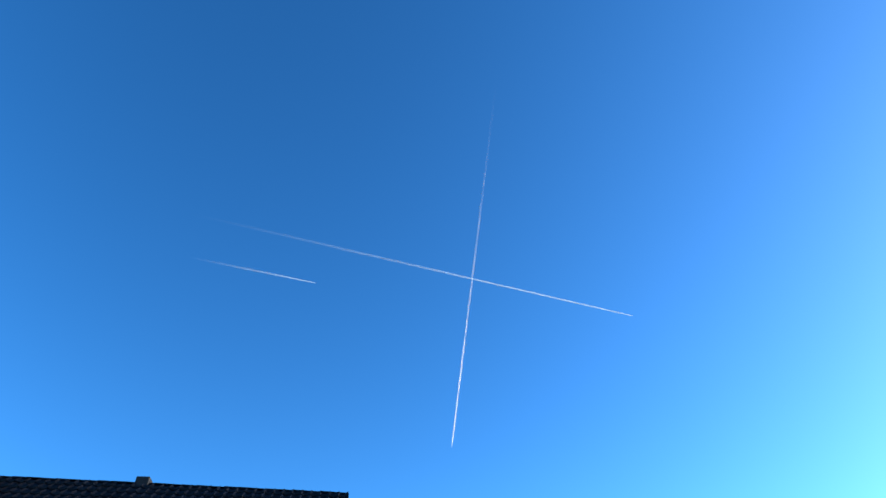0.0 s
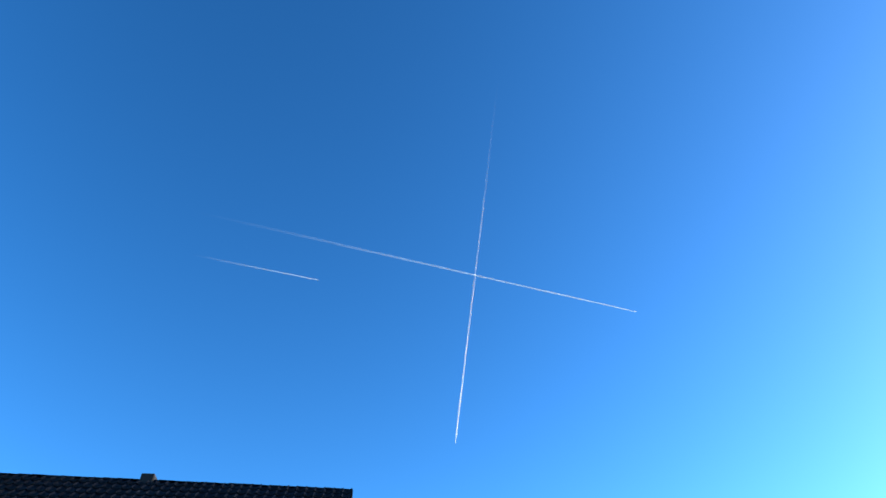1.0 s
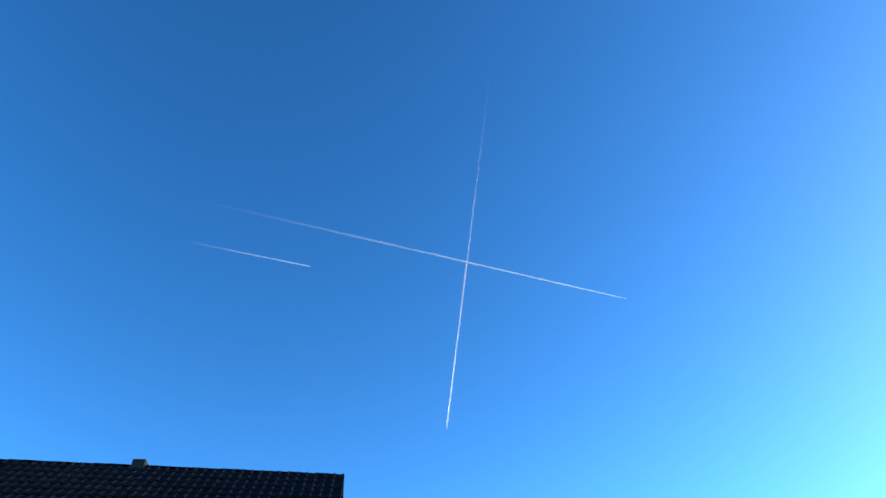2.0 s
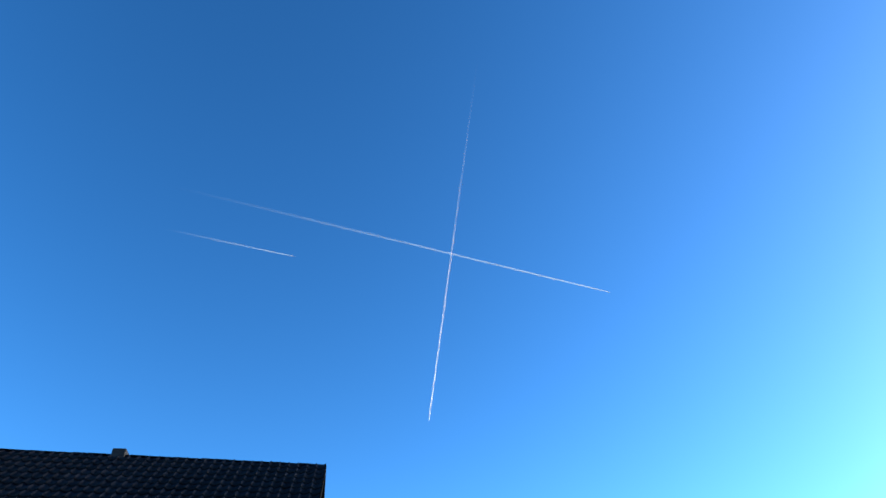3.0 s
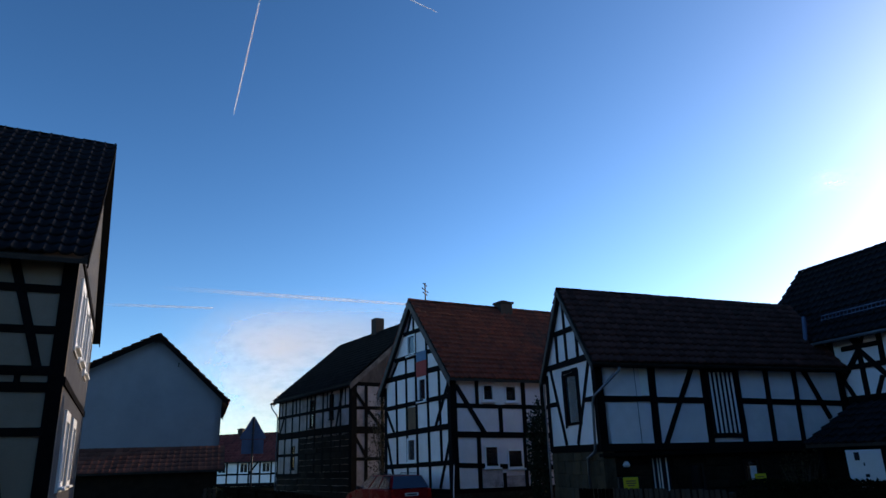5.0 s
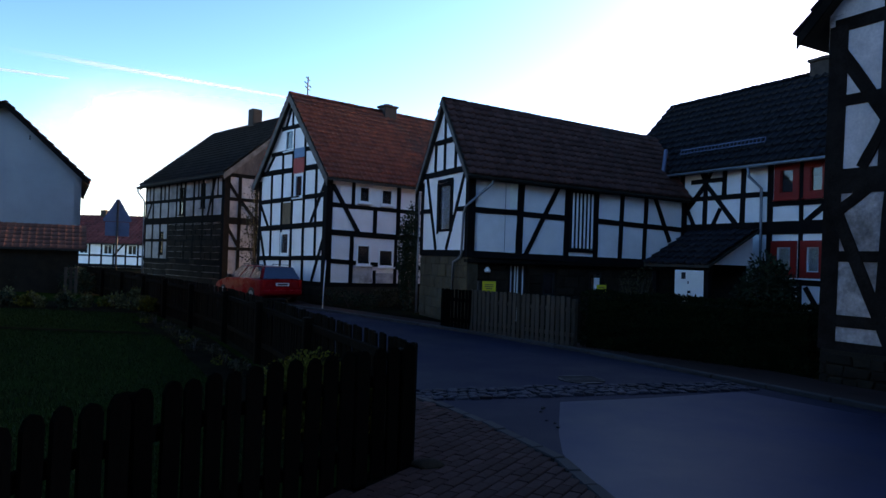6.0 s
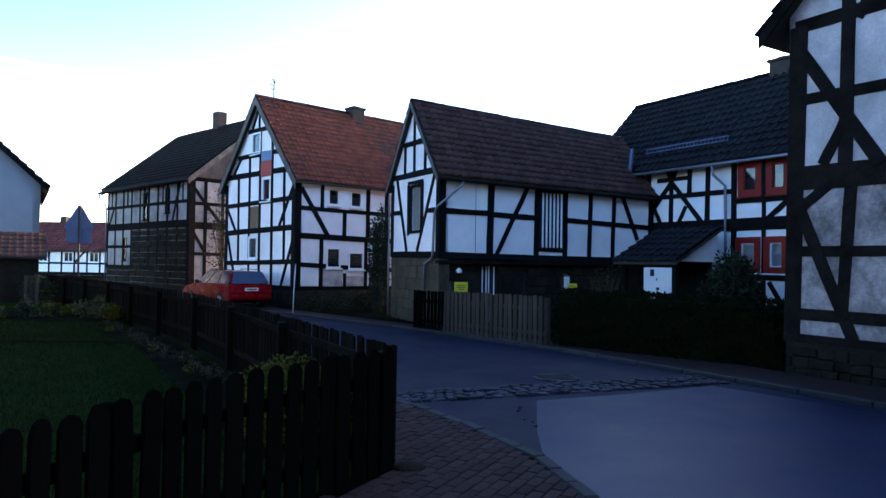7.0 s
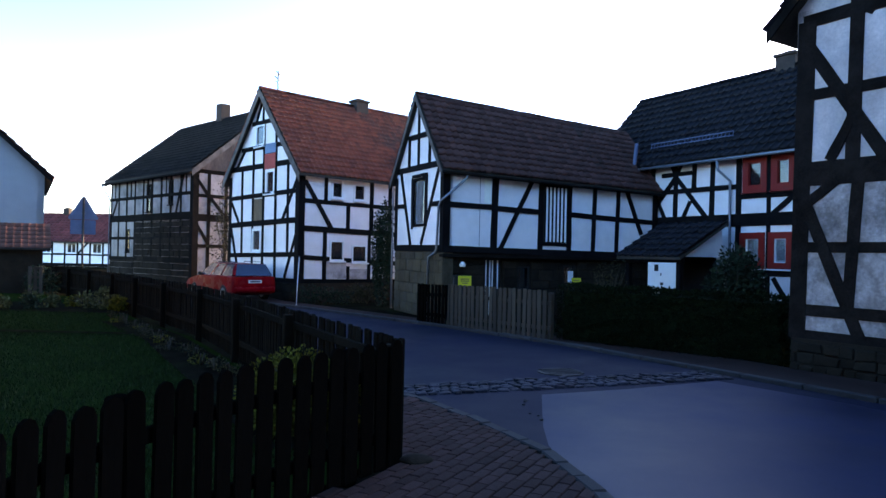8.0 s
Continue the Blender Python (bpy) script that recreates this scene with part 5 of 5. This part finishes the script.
mb = thing("letter_box", along((0.55, 16.93), (0.91, 0.2)), "black letter box on a stand", "letter box")
part("body", box((-0.25, 0.03, 0.75), (0.25, 0.2, 1.12), 0.02), BLACK, mb)
part("lid", box((-0.26, 0.02, 1.12), (0.26, 0.21, 1.15), 0.008), BLACK, mb)
part("stand", box((-0.04, 0.08, -0.06), (0.04, 0.16, 0.75), 0.005), IRON, mb)
board("yellow_notice", along((3.1, 15.6), (0.91, 0.1)) @ pose(0, 0, 1.10), 0.22, 0.18, YELLOW, "small yellow notice on a thin post", "sign", ((0, 0.03, 0.14, 0.02), (0, -0.02, 0.12, 0.02)), BROWN_BOARD, post=1.16)
lamp = thing("wall_lamp", along((0.55, 17.85), (0.91, 0.414)), "small white lamp on the stone wall", "lamp")
part("shade", sweep([(0, 0.05, 1.36), (0, 0.05, 1.42), (0, 0.05, 1.5)], [0.07, 0.09, 0.03], 10), WHITE_PAINT, lamp)
part("arm", sweep([(0, 0.05, 1.48), (0, 0.14, 1.5), (0, 0.16, 1.46)], 0.012, 6), IRON, lamp)
pole = thing("marker_post", pose(-4.45, 20.6, 0), "thin white marker post beside the road", "post")
part("pole", sweep([(0, 0, -0.06), (0.02, 0, 0.7), (0.06, 0, 1.5)], 0.014, 8), WHITE_PAINT, pole)
part("cap", sweep([(0.06, 0, 1.5), (0.062, 0, 1.54)], [0.022, 0.014], 8), ZINC, pole)
sg = thing("road_sign", along((-12.85, 24.0), (0.87, 0.47)), "triangular road sign seen from behind on a pole", "road sign")
part("pole", sweep([(0, 0, -0.06), (0, 0, 3.45)], 0.038, 10), IRON, sg)
bm = bmesh.new()
prism(bm, [(-0.45, 2.68), (0.45, 2.68), (0.48, 2.74), (0.04, 3.5), (-0.04, 3.5), (-0.48, 2.74)], pose(0, 0.045, 0), 0.012)
bmesh.ops.recalc_face_normals(bm, faces=bm.faces)
part("plate", bm, BLUE_GREY, sg, "grey back of a triangular sign plate")
part("plate", box((-0.4, 0.045, 2.15), (0.4, 0.057, 2.66), 0.01), BLUE_GREY, sg, "grey-blue sign plate under the triangle")
for z in (2.3, 2.9):
    part("clamp", box((-0.06, 0.02, z - 0.02), (0.06, 0.05, z + 0.02)), ZINC, sg)
crate = thing("wooden_crate", along((-13.9, 22.6), (0.8, 0.5)), "small pale wooden crate in the garden", "crate")
for x in (0.0, 0.16, 0.32):
    part("slat", box((x, 0, 0.1), (x + 0.1, 0.03, 1.0), 0.005), PICKET_GREY, crate)
for z in (0.25, 0.6, 0.9):
    part("rail", box((0, 0.03, z), (0.42, 0.06, z + 0.07), 0.005), PICKET_GREY, crate)
for x, y, s in ((-10.6, 19.9, 0.22), (-10.15, 19.6, 0.16), (-9.9, 19.75, 0.12)):
    bm = bmesh.new()
    bmesh.ops.create_icosphere(bm, subdivisions=2, radius=s)
    for v in bm.verts:
        v.co = Vector((v.co.x * 1.5, v.co.y, v.co.z * 0.6)) * (1 + 0.2 * noise.noise(v.co * 6))
        v.co.z += s * 0.4
    st = part("garden_stone", bm, KERB)
    st.matrix_world = pose(x, y, 0)
    tagged(st, "pale rounded stone in the garden bed", "stone")
rk = bmesh.new()
bmesh.ops.create_icosphere(rk, subdivisions=3, radius=0.088)
for v in rk.verts:
    v.co = Vector((v.co.x * 1.5, v.co.y * 1.0, v.co.z * 0.5)) * (1 + 0.25 * noise.noise(v.co * 9))
stone = part("boulder", rk, SHADE_TONED_STONE)
stone.matrix_world = pose(-0.18, 5.24, 0.04, 0, 0, 20)
tagged(stone, "dark flat stone at the foot of the fence", "stone")
mh = thing("manhole_cover", pose(1.72, 9.65, 0.002, 0, 0, 15), "dark iron manhole cover in the road", "manhole cover")
b = bmesh.new()
bmesh.ops.create_cone(b, cap_ends=True, segments=36, radius1=0.33, radius2=0.33, depth=0.02)
part("lid", b, BLACK, mh)
for i in range(5):
    part("rib", box((-0.26, -0.22 + 0.1 * i, 0.01), (0.26, -0.18 + 0.1 * i, 0.018), 0.002), BLACK, mh)
rnd = random.Random(44)
for x, y, n in ((0.97, 7.55, 4), (0.98, 6.9, 3), (0.86, 5.62, 5), (0.93, 5.25, 4), (1.0, 5.0, 4)):
    for i in range(n):
        bm = bmesh.new()
        bmesh.ops.create_icosphere(bm, subdivisions=1, radius=rnd.uniform(0.012, 0.034))
        for v in bm.verts:
            v.co = Vector((v.co.x * 1.4, v.co.y, v.co.z * 0.6)) * (1 + 0.3 * noise.noise(v.co * 40))
        ch = part("asphalt_chip", bm, BLACK)
        ch.matrix_world = pose(x + rnd.uniform(-0.05, 0.05), y + rnd.uniform(-0.14, 0.14), 0.008, 0, 0, rnd.uniform(0, 180))
        tagged(ch, "dark loose chip of broken asphalt beside the kerb", "asphalt chip", "chips along the repair")
sheet("puddle", [(1.16, 4.25), (1.22, 4.25), (1.13, 4.75), (1.06, 4.95), (1.09, 4.7)], 0.0075, bpy.data.materials["car_glass"], "thin puddle of water in the gutter", "puddle")


# ---- vapour trails and clouds ----
def vapour(name, density, scale, stretch, edge, tail):
    """White sunlit vapour, thin and torn: opacity from noise and from the place along and across the body."""
    m = bpy.data.materials.new(name)
    m.use_nodes = True
    n, l = m.node_tree.nodes, m.node_tree.links
    n.remove(n["Principled BSDF"])
    tc = n.new("ShaderNodeTexCoord")
    mp = n.new("ShaderNodeMapping")
    mp.inputs["Scale"].default_value = stretch
    l.new(tc.outputs["Generated"], mp.inputs["Vector"])
    tx = n.new("ShaderNodeTexNoise")
    tx.inputs["Scale"].default_value, tx.inputs["Detail"].default_value, tx.inputs["Roughness"].default_value = scale, 8, 0.62
    l.new(mp.outputs[0], tx.inputs["Vector"])

    def rng(sock, a, b, lo, hi):
        r = n.new("ShaderNodeMapRange")
        for key, v in (("From Min", a), ("From Max", b), ("To Min", lo), ("To Max", hi)):
            r.inputs[key].default_value = v
        r.interpolation_type = "SMOOTHSTEP"
        l.new(sock, r.inputs["Value"])
        return r.outputs["Result"]

    def op(kind, a, b):
        x = n.new("ShaderNodeMath")
        x.operation = kind
        l.new(a, x.inputs[0])
        if isinstance(b, float):
            x.inputs[1].default_value = b
        else:
            l.new(b, x.inputs[1])
        return x.outputs[0]
    sep = n.new("ShaderNodeSeparateXYZ")
    l.new(tc.outputs["Generated"], sep.inputs[0])
    alpha = rng(tx.outputs["Fac"], *tail[2:], 0.0, 1.0)
    alpha = op("MULTIPLY", alpha, rng(sep.outputs[0], tail[0], tail[1], 0.0, 1.0))
    if edge:
        alpha = op("MULTIPLY", alpha, rng(sep.outputs[0], 1.0, 1.0 - edge, 0.0, 1.0))
        alpha = op("MULTIPLY", alpha, rng(sep.outputs[2], 0.0, edge, 0.0, 1.0))
        alpha = op("MULTIPLY", alpha, rng(sep.outputs[2], 1.0, 1.0 - edge, 0.0, 1.0))
    alpha = op("MULTIPLY", alpha, density)
    dif, tra, clear, add, mix = (n.new(k) for k in ("ShaderNodeBsdfDiffuse", "ShaderNodeBsdfTranslucent", "ShaderNodeBsdfTransparent", "ShaderNodeMixShader", "ShaderNodeMixShader"))
    dif.inputs[0].default_value = tra.inputs[0].default_value = (0.95, 0.95, 0.95, 1)
    l.new(dif.outputs[0], add.inputs[1])
    l.new(tra.outputs[0], add.inputs[2])
    l.new(alpha, mix.inputs[0])
    l.new(clear.outputs[0], mix.inputs[1])
    l.new(add.outputs[0], mix.inputs[2])
    l.new(mix.outputs[0], n["Material Output"].inputs[0])
    return m


def trail(a, b, r0, r1, mat, label, seed):
    """A vapour trail from its faded tail a to the fresh tip b."""
    a, b = Vector(a), Vector(b)
    d = b - a
    m = Matrix.Translation(a) @ d.to_track_quat("X", "Z").to_matrix().to_4x4()
    n = 90
    rnd = random.Random(seed)
    pts, rad = [], []
    for i in range(n + 1):
        k = i / n
        w = (1 - k) * 2.5
        pts.append((d.length * k, rnd.uniform(-w, w) * 0.5, rnd.uniform(-w, w) * 0.5))
        rad.append((r0 + (r1 - r0) * k) * rnd.uniform(0.88, 1.12) * (1.0 if k < 0.97 else (1 - k) / 0.03 * 0.8 + 0.2))
    ob = part("vapour_trail", sweep(pts, rad, 8), mat)
    ob.matrix_world = m
    ob.visible_shadow = False
    return tagged(ob, label, "vapour trail", kind="structure")


def cloud(heading, height, wide, tall, dist, mat, label, lean=0.0, name="cloud"):
    """A thin curved bank of cloud far off, facing the village."""
    bm = bmesh.new()
    nx, nz = 24, 10
    grid = [[bm.verts.new(((i / nx - 0.5) * wide, -0.12 * wide * math.cos((i / nx - 0.5) * 3.1), (j / nz - 0.5) * tall)) for j in range(nz + 1)] for i in range(nx + 1)]
    for i in range(nx):
        for j in range(nz):
            bm.faces.new((grid[i][j], grid[i + 1][j], grid[i + 1][j + 1], grid[i][j + 1]))
    for f in bm.faces:
        f.smooth = True
    ob = part(name, bm, mat)
    a, e = radians(heading), radians(height)
    ob.matrix_world = Matrix.Translation((dist * math.sin(a) * math.cos(e), dist * math.cos(a) * math.cos(e), dist * math.sin(e))) @ pose(0, 0, 0, 0, lean, -heading)
    ob.visible_shadow = False
    return tagged(ob, label, "cloud", kind="structure")


FRESH = vapour("fresh_vapour", 0.5, 4.0, (14, 1, 1), 0.0, (0.02, 1.05, 0.05, 0.5))
THIN = vapour("thin_vapour", 0.34, 4.0, (10, 1, 1), 0.0, (0.0, 0.9, 0.05, 0.5))
TORN = vapour("torn_vapour", 0.42, 5.0, (24, 1, 1), 0.0, (0.14, 1.0, 0.15, 0.55))
OLD = vapour("old_vapour", 0.3, 5.0, (14, 1, 1), 0.0, (0.0, 0.5, 0.2, 0.6))
BANK = vapour("cloud_bank", 0.7, 1.5, (1.2, 1, 2.2), 0.36, (0.0, 0.4, 0.24, 0.6))
VEIL = vapour("cloud_veil", 0.3, 1.6, (1.0, 1, 1.8), 0.45, (0.0, 0.5, 0.3, 0.62))
trail((-1850, 947, 2000), (-570, 2600, 2000), 5.0, 2.6, FRESH, "long white vapour trail fading at its tail", 1)
trail((-2015, 1158, 2000), (-1665, 1595, 2000), 3.8, 2.1, THIN, "short thin white vapour trail", 2)
trail((-224, 772, 2001), (-1960, 3195, 2001), 2.6, 3.4, TORN, "broken white vapour trail crossing another one", 3)
cloud(-22.0, 6.8, 2300, 1050, 4200, BANK, "soft white bank of cloud above the roofs")


def sky_point(heading, height, dist):
    a, e = radians(heading), radians(height)
    return Vector((math.sin(a) * math.cos(e), math.cos(a) * math.cos(e), math.sin(e))) * dist


trail(sky_point(-37, 13.9, 4300), sky_point(-13, 12.7, 4300), 16, 8, OLD, "old thin vapour trail low above the roofs", 5)
trail(sky_point(-41, 12.3, 4300), sky_point(-32, 12.5, 4300), 9, 7, OLD, "faint short vapour trail", 6)
cloud(19.6, 18.9, 380, 180, 4300, VEIL, "faint wisp of white cloud", 3.0)


# ---- paving pieces ----
cob = bmesh.new()
add_box(cob, (-0.5, -0.5, -0.6), (0.5, 0.5, 0.5))
bmesh.ops.bevel(cob, geom=cob.edges[:], offset=0.16, segments=1, affect="EDGES")
bmesh.ops.recalc_face_normals(cob, faces=cob.faces)
cob_me = bpy.data.meshes.new("cobble")
cob.to_mesh(cob_me)
cob.free()
cob_me.materials.append(COBBLE)
rnd = random.Random(5)
A, B = Vector((-0.45, 7.80)), Vector((4.0, 9.38))
d = (B - A).normalized()
nrm = Vector((-d.y, d.x))
for r in range(5):
    s = rnd.uniform(-0.05, 0.05)
    while s < (B - A).length:
        ln = rnd.uniform(0.10, 0.19)
        p = A + d * (s + ln / 2) + nrm * (0.13 * r + rnd.uniform(-0.02, 0.02))
        o = new("cobble", cob_me)
        o.parent = road
        o.matrix_basis = Matrix.LocRotScale((p.x, p.y, rnd.uniform(-0.014, 0.010)), Euler((rnd.uniform(-0.14, 0.14), rnd.uniform(-0.14, 0.14), math.atan2(d.y, d.x) + rnd.uniform(-0.15, 0.15))), (ln * 0.88, 0.11, 0.06))
        s += ln
AREA = [(-1.5, 1.0), (1.2, 1.0), (1.17, 3.2), (1.05, 4.6), (0.83, 5.58), (0.39, 6.46), (-0.16, 7.36), (-0.55, 7.82), (-1.5, 8.8), (-1.85, 8.2), (-0.22, 5.2), (-1.1, 3.85), (-1.5, 2.4)]
pv = bmesh.new()
add_box(pv, (0.004, 0.004, -0.02), (0.196, 0.096, 0.03))
bmesh.ops.recalc_face_normals(pv, faces=pv.faces)
bmesh.ops.bevel(pv, geom=[e for e in pv.edges if all(v.co.z > 0 for v in e.verts)], offset=0.006, segments=1, affect="EDGES")
pv_me = bpy.data.meshes.new("paving_brick")
pv.to_mesh(pv_me)
pv.free()
pv_me.materials.append(PAVER)
singles, verts, faces = 0, [], []
pv_v, pv_f = [v.co.copy() for v in pv_me.vertices], [tuple(p.vertices) for p in pv_me.polygons]
turn = radians(62)
for j in range(-70, 140):
    for i in range(-60, 70):
        lx, ly = i * 0.2 + (0.1 if j % 2 else 0), j * 0.1
        x, y = lx * math.cos(turn) - ly * math.sin(turn), 3.0 + lx * math.sin(turn) + ly * math.cos(turn)
        if not within(x, y, AREA):
            continue
        m = Matrix.Translation((x, y, rnd.uniform(-0.003, 0.003))) @ Euler((rnd.uniform(-0.012, 0.012), rnd.uniform(-0.012, 0.012), turn)).to_matrix().to_4x4()
        if singles < 300 and 4.0 < y < 7.0:
            singles += 1
            o = new("paving_brick", pv_me)
            o.parent = pavement
            o.matrix_basis = m
        else:
            k = len(verts)
            verts += [tuple(m @ v) for v in pv_v]
            faces += [tuple(q + k for q in f) for f in pv_f]
me = bpy.data.meshes.new("paving_bricks")
me.from_pydata(verts, [], faces)
me.materials.append(PAVER)
o = new("paving_bricks", me)
o.parent = pavement
tagged(o, kind="stuff")
